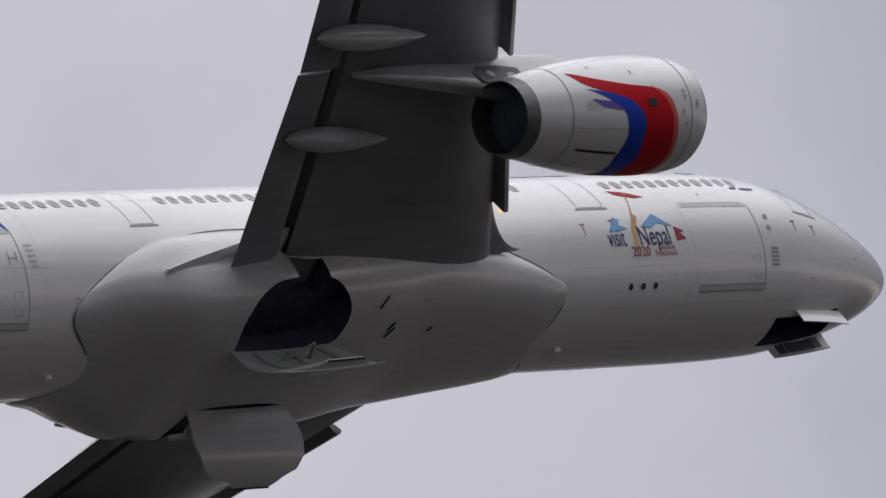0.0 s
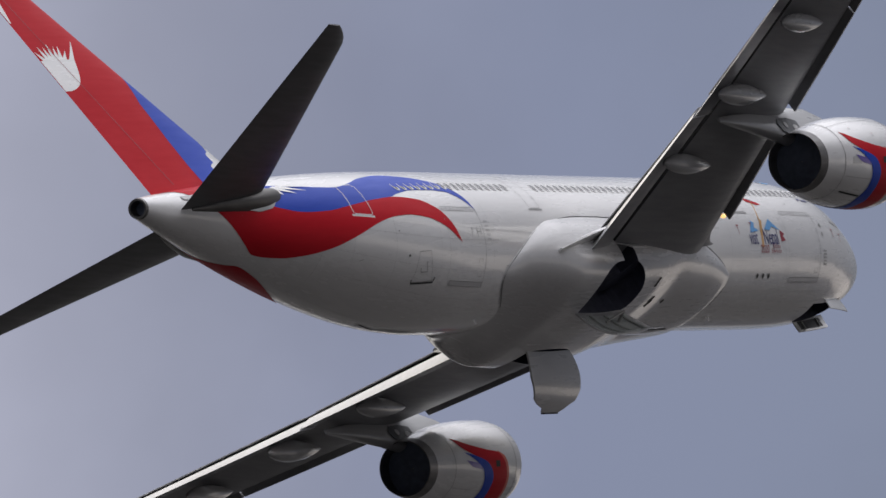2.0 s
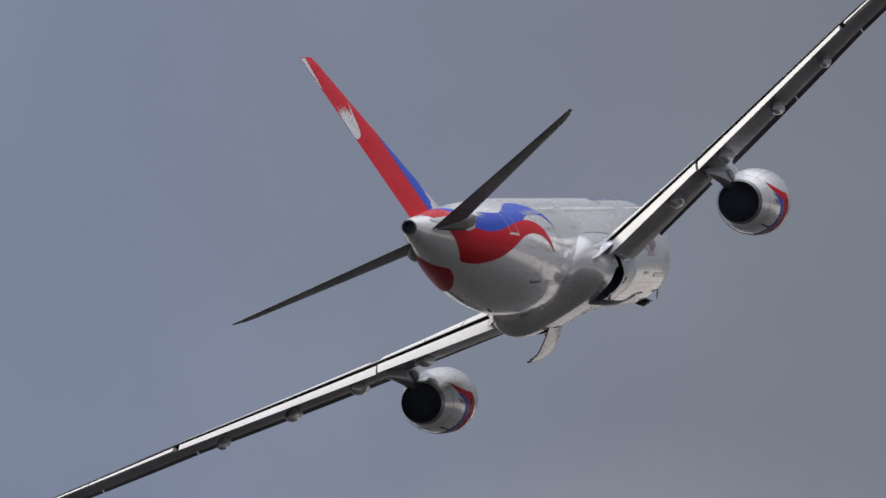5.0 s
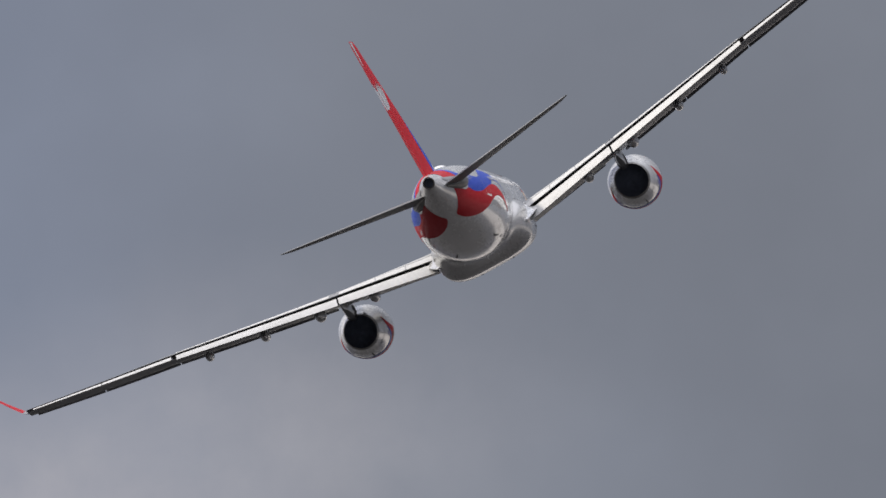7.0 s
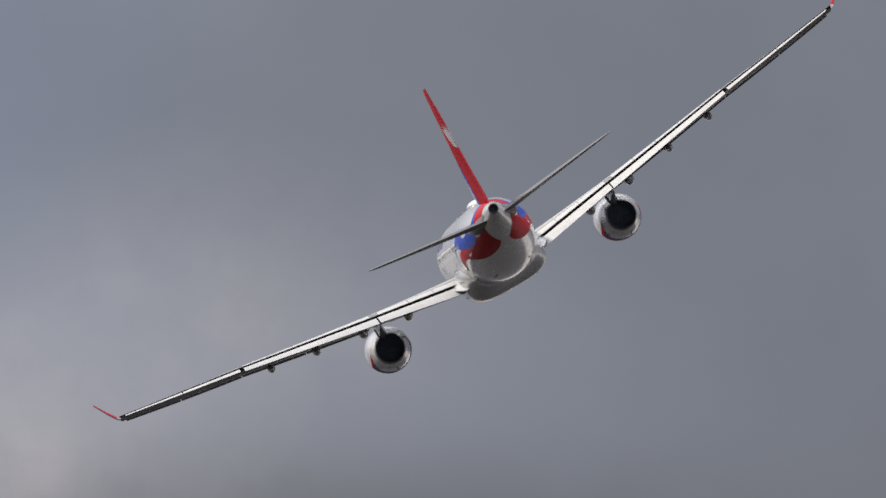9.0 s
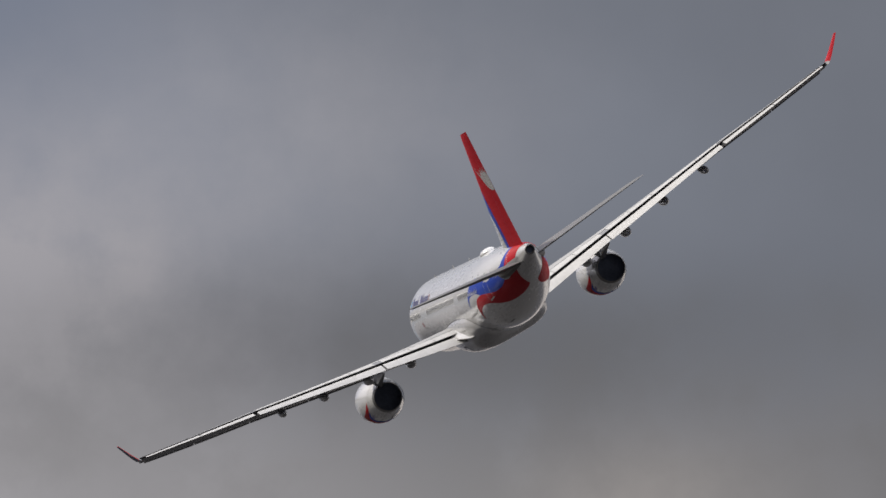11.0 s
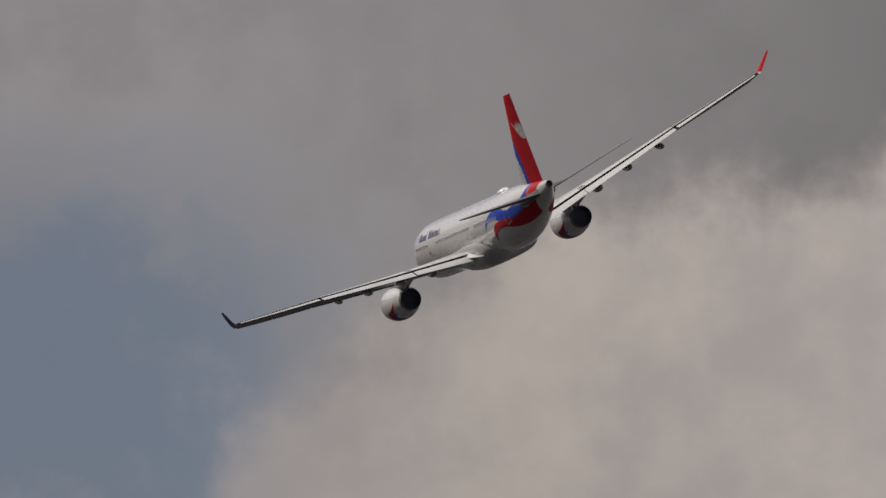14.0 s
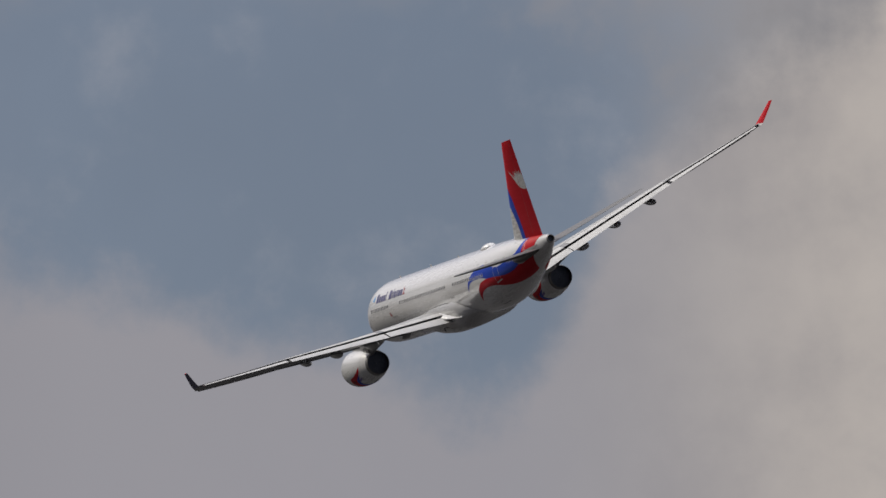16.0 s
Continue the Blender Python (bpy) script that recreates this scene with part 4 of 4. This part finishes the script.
for side in (-1, 1):
    fin_patch("blue_band", [(z, fin_lead(z) + .004, float(np.interp(z, [2.3, 3.5, 4.5, 6.1, 7.5], [52.95, 53.4, 53.65, 53.9, fin_lead(7.5) + .02]))) for z in np.linspace(2.45, 7.5, 30)], BLUE, side, "blue painted band along the leading edge", 0.006)
    if side < 0:
        foot = [(z, fin_lead(z) + .004, float(np.interp(z, [2.3, 2.95, 3.0, 3.5, 3.55, 4.0, 4.05, 4.6], [52.5, 52.0, 51.6, 51.75, 51.3, 51.5, 51.15, fin_lead(4.6) + .3]))) for z in np.linspace(2.35, 4.6, 28)]
    else:
        foot = [(z, fin_lead(z) + .004, fin_lead(z) + float(np.interp(z, [2.3, 3.0, 4.0, 5.0, 5.6], [3.5, 3.1, 2.4, 1.4, .5]))) for z in np.linspace(2.35, 5.6, 34)]
    fin_patch("white_foot", foot, WHITE, side, "white painted foot of the fin", 0.010)
    # white sun with pointed rays above a bowl, and a thin crescent before it
    te = lambda z: 56.85 + 2.9 * (z - 2.3) / 8.9 - .03
    bowl = [(z, float(smooth_table([6.68, 6.78, 6.95, 7.2, 7.5, 7.95], [57.95, 57.5, 57.12, 56.87, 56.7, 56.5], z)), te(z)) for z in np.linspace(6.70, 7.95, 18)]
    fin_patch("white_emblem", bowl, WHITE, side, "white painted sun emblem", 0.006)
    fin_patch("emblem_crescent", [(z, float(np.interp(z, [7.94, 8.3, 8.7], [56.5, 56.24, 55.95])), float(np.interp(z, [7.94, 8.3, 8.7], [56.85, 56.42, 55.98]))) for z in np.linspace(7.94, 8.7, 10)], WHITE, side, "white painted crescent", 0.006, 4)
    for k in range(7):
        a = 57.0 + k * .2
        tip_z = 8.2 + .32 * math.sin(math.pi * (k + 1.0) / 8) + .1 * (k % 2)
        mesh_object("emblem_ray", [fin_point(a, 7.94, side, .007), fin_point(min(a + .3, te(7.94)), 7.94, side, .007), fin_point(min(a + .15 + .13 * (k - 3), te(tip_z)), tip_z, side, .007)], [(0, 1, 2)], WHITE, fin, "white painted sun ray")
    fin_patch("rudder_gap", [(z, float(np.interp(z, [2.6, 11.0], [55.05, 58.95])), float(np.interp(z, [2.6, 11.0], [55.09, 58.98]))) for z in np.linspace(2.75, 10.9, 16)], MAROON, side, "thin dark rudder hinge line", 0.010, 1)
    if side < 0:
        fin_patch("rudder_tip", [(z, float(np.interp(z, [9.4, 11.15], [59.08, 59.0])), float(np.interp(z, [9.4, 11.15], [59.12, 59.7]))) for z in np.linspace(9.5, 11.15, 8)], WHITE, side, "white painted rudder tip", 0.008, 6)

v, f = merged(lathe([(0, .36), (.12, .34), (.12, .27), (-.5, .24), (-.6, .02)], (30 - 58.5, 0, 1.85)))
mesh_object("apu_exhaust", v, f, NOZZLE, plane, "round dark auxiliary exhaust outlet")
v, f = lathe([(-.28, .235), (-.29, .001)], (30 - 58.5, 0, 1.85))
mesh_object("exhaust_core", v, f, DUCT_HAZE, plane, "dark outlet, bluish haze in its colour")


def build_roof():
    rings = []
    for k, (ds, r, h) in enumerate(((-1.35, .02, .02), (-1.2, .32, .12), (-.8, .52, .26), (0, .62, .36), (.7, .56, .33), (1.15, .36, .2), (1.35, .03, .03))):
        rings.append([Vector((30 - 40.5 - ds, r * math.cos(a), 2.90 + h * max(0, math.sin(a)) + .0)) for a in np.linspace(0, math.pi, 15)])
    v, f = loft(rings, close=False, cap0=False, cap1=False)
    mesh_object("antenna_dome", v, f, WHITE, plane, "white satellite antenna dome on the roof")
    for s, h in ((11.5, .2), (22.0, .24), (31.0, .18)):
        v, f = loft([[Vector((30 - s + .22 - x * .44 - k * .18, w, 2.92 + h * k)) for x, w in ((0, 0), (.5, .03), (1, 0), (.5, -.03))] for k in (0, 1)])
        mesh_object("blade_antenna", v, f, WHITE, plane, "small white blade antenna on the roof")
    for s, z, h in ((37.4, -2.72, .3), (16.0, -2.8, .25)):
        v, f = loft([[Vector((30 - s + .12 - x * .24 - k * .15, w, z - h * k)) for x, w in ((0, 0), (.5, .035), (1, 0), (.5, -.035))] for k in (0, 1)])
        mesh_object("drain_mast", v, f, WHITE, plane, "small white drain mast below the belly")


build_roof()


# ---- windows and doors ----
def window_mesh():
    """One cabin window: a rounded frame with a recessed pane, on the waist of the round cabin section."""
    th0 = math.degrees(math.asin(1.05 / 2.82))
    def ring(a, b, out):
        pts = []
        for k in range(16):
            t = 2 * math.pi * k / 16
            u, w = math.copysign(abs(math.cos(t)) ** .75, math.cos(t)) * a, math.copysign(abs(math.sin(t)) ** .75, math.sin(t)) * b
            th = radians(th0) + w / 2.82
            pts.append(Vector((u, -(2.82 + out) * math.cos(th), (2.82 + out) * math.sin(th))))
        return pts
    v, f = loft([ring(.185, .24, .002), ring(.175, .23, .016), ring(.132, .185, .015), ring(.125, .178, .010)], cap0=False, cap1=False)
    frame_me = mesh_object("window", v, f, FRAME_GREY)
    v, f = [*ring(.127, .18, .011)], [tuple(range(16))]
    pane_me = mesh_object("pane", v, f, PANE, smooth=False)
    a, b = frame_me.data, pane_me.data
    bpy.data.objects.remove(frame_me)
    bpy.data.objects.remove(pane_me)
    return a, b


WINDOW, WINDOW_PANE = window_mesh()
ROWS = ((7.0, 12.9), (17.0, 17.6), (18.2, 32.2), (34.7, 44.2))
for side in (-1, 1):
    for s0, s1 in ROWS:
        for s in np.arange(s0, s1 + .01, 0.533):
            zc, h, w = section(s)
            th = math.asin(1.05 / 2.82)
            k = (w * math.cos(math.asin(min(1, (1.05 - zc) / h)))) - 2.82 * math.cos(th)
            ob = new("window", WINDOW)
            ob.parent = plane
            ob.matrix_basis = pose(30 - s, side * k, 0) @ Matrix.Diagonal((1, -side, 1, 1))
            pn = new("pane", WINDOW_PANE)
            pn.parent = ob

for side in (-1, 1):
    for s0, s1, lo, hi in ((13.9, 15.1, -1, 42), (33.15, 34.1, -1, 36), (46.6, 47.75, -13, 19), (3.95, 4.9, -2, 40)):
        outline("cabin_door", [(s0, lo + 2), (s0 + .08, lo), (s1 - .08, lo), (s1, lo + 2), (s1, hi - 3), (s1 - .12, hi), (s0 + .12, hi), (s0, hi - 3)], .022 if s0 < 40 else .035, LINE if s0 < 40 else WHITE, side, fuselage, "cabin door outline on the fuselage", 0.014 if s0 < 40 else 0.03)
        outline("door_sill", [(s0 - .1, lo - 1.2), (s1 + .1, lo - 1.2)], .07, LINE if s0 < 40 else WHITE, side, fuselage, "scuffed sill below a cabin door", closed=False)
for s0, s1, lo, hi in ((7.3, 10.6, -53, -2), (39.0, 41.8, -56, -3)):
    outline("cargo_door", [(s0, hi), (s1, hi), (s1, lo)], .02, BELLY, -1, fuselage, "faint cargo door outline", closed=False)
    outline("cargo_door_edge", [(s0, lo), (s0, hi)], .028, LINE, -1, fuselage, "dark forward edge of the cargo door", closed=False)
    outline("cargo_latch", [(s0 + .25, lo + 4), (s0 + .25, lo + 17), (s0 + .55, lo + 17), (s0 + .55, lo + 4)], .022, LINE, -1, fuselage, "cargo door latch panel")
    decal("cargo_door_sill", [(s, lo - 3.5, lo) for s in np.linspace(s0, s1 - .2, 8)], BELLY, -1, fuselage, "grey scuff plate along the cargo door", 3, 0.02)
    outline("scuff_plate_edge", [(s0, lo - 3.5), (s1 - .2, lo - 3.5), (s1 - .2, lo), (s0, lo)], .028, LINE, -1, fuselage, "thin dark edge of the scuff plate", 0.024)
    outline("cargo_hinge", [(s0 + .1, hi - 1.5), (s1 - .1, hi - 1.5), (s1 - .1, hi + 1.5), (s0 + .1, hi + 1.5)], .02, LINE, -1, fuselage, "cargo door hinge")
    for s in np.arange(s0 + .4, s1 - .1, .32):
        outline("hinge_bar", [(s, hi - 1.5), (s, hi + 1.5)], .02, LINE, -1, fuselage, "cargo hinge bar", closed=False)


def spot(name, s, th, r, mat, label, side=-1, out=0.016):
    zc, h, w = section(s)
    verts = [skin(s + r * math.cos(a), th + math.degrees(r / 2.8) * math.sin(a), side, out) for a in np.linspace(0, 2 * math.pi, 15)[:-1]]
    return mesh_object(name, verts, [tuple(range(14))], mat, fuselage, label)


for side in (-1, 1):
    for s in (12.49, 13.05, 13.62):
        spot("outflow_vent", s, -51.8, .1, SEAL, "small round dark vent", side)
    spot("sensor", 6.71, -10.6, .1, LINE, "small dark sensor", side)
    spot("sensor", 6.76, -18.2, .09, LINE, "small dark sensor", side)
    outline("service_hatch", [(42.85, -58), (44.1, -62), (43.95, -38), (43.2, -36)], .02, LINE, side, fuselage, "service hatch outline")
    outline("service_hatch_edge", [(42.7, -55), (42.75, -59), (44.1, -63), (44.15, -60)], .07, SEAL, side, fuselage, "black scuffed lower edge of the hatch", closed=False)
    outline("latch", [(43.4, -44), (43.3, -52), (43.7, -53), (43.75, -50)], .05, LINE, side, fuselage, "dark latch mark", closed=False)
    spot("port", 44.6, -42, .05, SEAL, "small dark port", side)
    for s, th in ((15.34, -13), (13.98, -11), (5.4, -12), (4.4, -13)):
        outline("jack_mark", [(s - .12, th), (s + .12, th)], .035, MAROON, side, fuselage, "small dark red painted tee mark", closed=False)
        outline("jack_mark", [(s, th), (s, th - 7)], .03, MAROON, side, fuselage, "small dark red painted tee mark", closed=False)
    # cockpit side windows
    for pts in (((3.3, 33), (4.25, 30), (4.3, 44), (3.6, 48)), ((2.5, 38), (3.2, 34), (3.5, 49), (3.0, 54)), ((1.95, 52), (2.45, 40), (2.95, 55), (2.6, 70))):
        cols = [(pts[0][0] + (pts[1][0] - pts[0][0]) * k / 6, pts[0][1] + (pts[1][1] - pts[0][1]) * k / 6, pts[3][1] + (pts[2][1] - pts[3][1]) * k / 6) for k in range(7)]
        decal("cockpit_window", cols, PANE, side, fuselage, "dark cockpit window", 5, 0.012)
# faint skin joints round the body
for s in (10.9, 16.3, 38.3, 45.4, 49.6):
    for side in (-1, 1):
        outline("skin_joint", [(s, -88), (s, 88)], .016, BELLY, side, fuselage, "faint grey skin joint", 0.006, closed=False)
for s in (13.2, 19.5, 42.4, 47.9):
    for side in (-1, 1):
        outline("skin_joint", [(s, -86), (s, 60)], .010, BELLY, side, fuselage, "faint grey skin joint", 0.006, closed=False)
for th, s0, s1 in ((-64, 5.5, 17.0), (-40, 16.3, 6.0), (20.5, 6.0, 44.5), (33, 8.0, 50.0), (-26, 37.8, 50.0), (-48, 37.6, 49.0), (-70, 38.0, 48.5)):
    for side in (-1, 1):
        outline("skin_lap", [(s0, th), (s1, th)], .010, BELLY, side, fuselage, "faint lengthwise skin lap", 0.006, closed=False)
# service points on the rear body
for side in (-1, 1):
    for pts in (((39.5, -16), (39.5, -24)), ((39.5, -20), (39.2, -20)), ((39.2, -16), (39.2, -22)), ((39.9, -17), (40.0, -24)), ((47.3, -52), (47.5, -54)), ((36.9, -44), (37.2, -44))):
        outline("service_mark", list(pts), .028, LINE, side, fuselage, "small dark service marking", closed=False)
    for s, th, r in ((48.6, -40, .03), (45.2, -24, .03), (4.9, -50, .035), (2.2, -30, .04), (1.3, -12, .035), (9.2, 7, .03)):
        spot("port", s, th, r, SEAL, "small dark port", side)
# small writing that cannot be read, and the builder's name, as plain bars
for i in range(5):
    decal("marking_bar", [(38.75, -13 - i * 3.2, -11.6 - i * 3.2), (38.45, -13 - i * 3.2, -11.6 - i * 3.2)], BELLY, -1, fuselage, "grey bar of small print", 1, 0.014)
    decal("marking_bar", [(6.95, -32 - i * 2.6, -30.8 - i * 2.6), (6.6, -32 - i * 2.6, -30.8 - i * 2.6)], LINE, -1, fuselage, "grey bar of small print", 1, 0.014)
for a, b in ((7.32, 7.0), (6.85, 6.2)):
    decal("name_bar", [(a, 12.4, 14.6), ((a + b) / 2, 12.8, 15.0), (b, 13.2, 15.4)], NAVY, -1, fuselage, "thin blue bar of small print", 2, 0.014)


# ---- emblem on the forward fuselage ----
def wrapped_text(name, text, s0, th0, height, mat, label, squeeze=1.0, side=-1):
    cu = bpy.data.curves.new(name, "FONT")
    cu.body, cu.size, cu.space_character = text, height, 1.0
    ob = new(name, cu)
    me = bpy.data.meshes.new_from_object(ob.evaluated_get(bpy.context.evaluated_depsgraph_get()))
    bpy.data.objects.remove(ob)
    for vtx in me.vertices:
        u, w = vtx.co.x * squeeze, vtx.co.y
        vtx.co = skin(s0 - u, th0 + math.degrees(w / 2.82), side, 0.022)
    me.materials.clear()
    me.materials.append(mat)
    t = new(name, me)
    t.parent = fuselage
    return tagged(t, label)


wrapped_text("lettering", "visit", 14.42, -27.6, .80, NAVY, "dark blue painted lettering", .62)
wrapped_text("lettering", "Nepal", 13.02, -27.6, .86, NAVY, "dark blue painted lettering", .72)
wrapped_text("lettering", "2020", 13.47, -34.0, .42, MAROON, "dark red painted lettering", 1.0)
wrapped_text("lettering", "Lifetime", 12.22, -30.6, .23, MAROON, "small dark red painted lettering", 1.0)
wrapped_text("lettering", "Experiences", 12.42, -34.0, .24, MAROON, "small dark red painted lettering", .85)


def flat_shape(name, pts, mat, label, out=0.018, side=-1):
    c = (sum(p[0] for p in pts) / len(pts), sum(p[1] for p in pts) / len(pts))
    verts = [skin(*c, side, out)] + [skin(*p, side, out) for p in pts]
    n = len(pts)
    return mesh_object(name, verts, [(0, 1 + i, 1 + (i + 1) % n) for i in range(n)], mat, fuselage, label)


flat_shape("mountain_shape", [(14.25, -19), (13.85, -9), (13.6, -11), (13.75, -15), (13.35, -17)], SKYBLUE, "sky blue painted mountain shape")
flat_shape("mountain_shape", [(12.75, -16), (12.0, -7.5), (11.7, -11.5), (11.25, -16.5), (11.9, -13.5), (12.3, -17)], SKYBLUE, "sky blue painted mountain shape")
flat_shape("emblem_bar", [(13.3, -30), (13.1, -29.5), (13.02, -19), (12.72, -9), (12.9, -7), (13.2, -17)], TAN, "tan painted upright shape")
flat_shape("emblem_bar", [(12.95, -8), (12.85, -8), (12.45, 9), (12.55, 10)], TAN, "thin tan painted stem", 0.02)
flat_shape("emblem_cap", [(13.2, 13), (12.5, 10.5), (11.75, 6), (12.2, 5.5), (12.9, 8.5)], RED, "red painted cap shape")
flat_shape("emblem_cap", [(12.95, 12), (12.5, 10.7), (11.95, 7.2), (12.4, 9.3)], NAVY, "dark painted cap stripe", 0.022)
flat_shape("pennant", [(11.3, -25.5), (11.27, -16.5), (10.88, -19.5), (11.1, -20.5), (10.85, -24.5)], MAROON, "dark red pennant shape")

# airline name on the upper forward body as plain bars in its colours
for side in (-1, 1):
    rise = 9 if side < 0 else 0
    at = 8.8
    for word in ("TxxxI", "TiIxiixx"):
        for shape in word:
            wide, lo, hi = {"T": (.78, 33, 50), "x": (.58, 33, 44.5), "I": (.2, 33, 51), "i": (.22, 33, 46)}[shape]
            decal("name_bar", [(s, lo + rise, hi + rise) for s in np.linspace(at, at + wide, 4)], NAVY, side, fuselage, "dark blue painted bar where the name stands", 4, 0.014)
            at += wide + .17
        at += .75
    flat_shape("name_pennant", [(17.9, 33), (17.92, 48), (18.5, 43), (18.2, 41), (18.6, 34)], MAROON, "red pennant shape beside the name", 0.016, side)
    flat_shape("name_mark", [(7.4, 40), (7.8, 51), (8.2, 43), (8.0, 36)], SKYBLUE, "small blue mark ahead of the name", 0.016, side)

flat_shape("door_mark", [(13.1, 7), (13.35, 9), (13.75, 2), (13.6, -1), (13.3, 2)], MAROON, "small dark red painted mark below the windows", 0.016, 1)

# small vents and marks on the belly fairing
for s, y, ln in ((25.5, 2.6, .6), (24.6, 1.5, .6), (24.7, 1.7, .5), (22.6, 1.2, .25)):
    p = fairing_bottom(s, y)
    v, f = tube((p.x, -p.y - .01, p.z - .01), (p.x - ln * .5, -fairing_bottom(s + ln * .5, y - ln * .5).y - .01, fairing_bottom(s + ln * .5, y - ln * .5).z - .01), .035, n=6)
    mesh_object("fairing_vent", v, f, SEAL, fairing, "small dark slot in the fairing")


v, f = tube((30 - 23.8, -.04, fairing_bottom(23.8, 0.04).z - .03), (30 - 27.4, -.04, fairing_bottom(27.4, .04).z - .03), .025, n=6)
mesh_object("keel_strip", v, f, WHITE, fairing, "thin white strip along the keel")

def motions():
    walk(plane, (
        (0.0, pose(-97.006, 198.922, 82.235, -30.6026, -16.6421, 70.6160)),
        (0.5, pose(-86.642, 220.225, 86.615, -30.5947, -16.1962, 71.9858)),
        (1.0, pose(-76.708, 241.547, 90.889, -29.8016, -16.0303, 73.1311)),
        (1.5, pose(-66.737, 260.900, 94.452, -28.9393, -16.2292, 74.8809)),
        (2.0, pose(-57.978, 281.843, 98.718, -28.1137, -16.8355, 76.6002)),
        (2.5, pose(-49.916, 301.495, 102.752, -28.5722, -17.4883, 77.8877)),
        (3.0, pose(-42.947, 322.730, 107.549, -28.8331, -17.8386, 79.0024)),
        (3.5, pose(-36.486, 343.789, 112.395, -28.6789, -17.6783, 79.7818)),
        (4.0, pose(-30.536, 366.083, 117.537, -28.7942, -17.4186, 80.7593)),
        (4.2, pose(-28.087, 372.914, 118.889, -28.7917, -17.3360, 80.9986)),
        (6.3, pose(-7.932, 463.458, 137.627, -28.4929, -15.9380, 85.4265)),
        (6.5, pose(-6.715, 475.359, 140.194, -28.5591, -15.5074, 86.1624)),
        (7.0, pose(-3.941, 493.321, 143.063, -28.2472, -15.3634, 87.2286)),
        (7.5, pose(-1.721, 513.886, 146.594, -28.3392, -14.9078, 88.4783)),
        (8.0, pose(-0.000, 535.020, 150.069, -28.6595, -14.4103, 89.5644)),
        (8.5, pose(1.169, 554.769, 152.876, -29.4457, -13.8263, 90.9273)),
        (9.0, pose(1.664, 576.683, 155.920, -30.6105, -13.0453, 92.3733)),
        (9.5, pose(1.312, 577.609, 152.821, -31.2869, -12.3392, 93.9194)),
        (10.0, pose(0.134, 567.296, 146.073, -31.7526, -11.3891, 95.2123)),
        (10.2, pose(-0.546, 568.258, 144.466, -31.7792, -11.0950, 95.7375)),
        (12.3, pose(-18.377, 653.752, 138.985, -29.6380, -6.9873, 102.0519)),
        (12.5, pose(-21.027, 657.097, 136.763, -28.9681, -6.8509, 102.3789)),
        (13.0, pose(-28.311, 676.382, 133.183, -28.3955, -5.6085, 103.3490)),
        (13.5, pose(-36.168, 695.305, 129.133, -27.8080, -4.8467, 104.4787)),
        (13.6, pose(-42.738, 791.438, 145.104, -27.5984, -4.4761, 104.8407)),
        (14.0, pose(-49.850, 806.955, 141.733, -27.2024, -4.4115, 106.0529)),
        (14.5, pose(-59.443, 822.831, 137.106, -26.7725, -4.3126, 107.7595)),
        (15.0, pose(-66.772, 796.036, 125.602, -26.4669, -3.6729, 109.2939)),
        (15.5, pose(-74.078, 764.569, 113.431, -26.4016, -2.9346, 110.7878)),
        (16.0, pose(-82.968, 746.092, 103.140, -26.2121, -2.0692, 112.4314)),
    ))
    for side in (-1, 1):
        d = gear_doors[side]
        h = d.location.copy()
        at = lambda a: pose(h.x, h.y, h.z, -side * a)
        walk(d, ((0.0, at(77)), (3.3, at(77)), (4.2, at(70)), (5.0, at(46)), (6.1, at(0)), (16.0, at(0))))
    for side in (-1, 1):
        d = leg_doors[side]
        h = d.location.copy()
        at = lambda a: pose(h.x, h.y, h.z, side * a)
        walk(d, ((0.0, at(50)), (4.2, at(50)), (5.0, at(34)), (6.1, at(0)), (16.0, at(0))))
    for side in (-1, 1):
        d = nose_doors[side]
        h = d.location.copy()
        at = lambda a: pose(h.x, h.y, h.z, side * a)
        walk(d, ((0.0, at(84)), (4.2, at(84)), (5.0, at(45)), (6.1, at(0)), (16.0, at(0))))


motions()
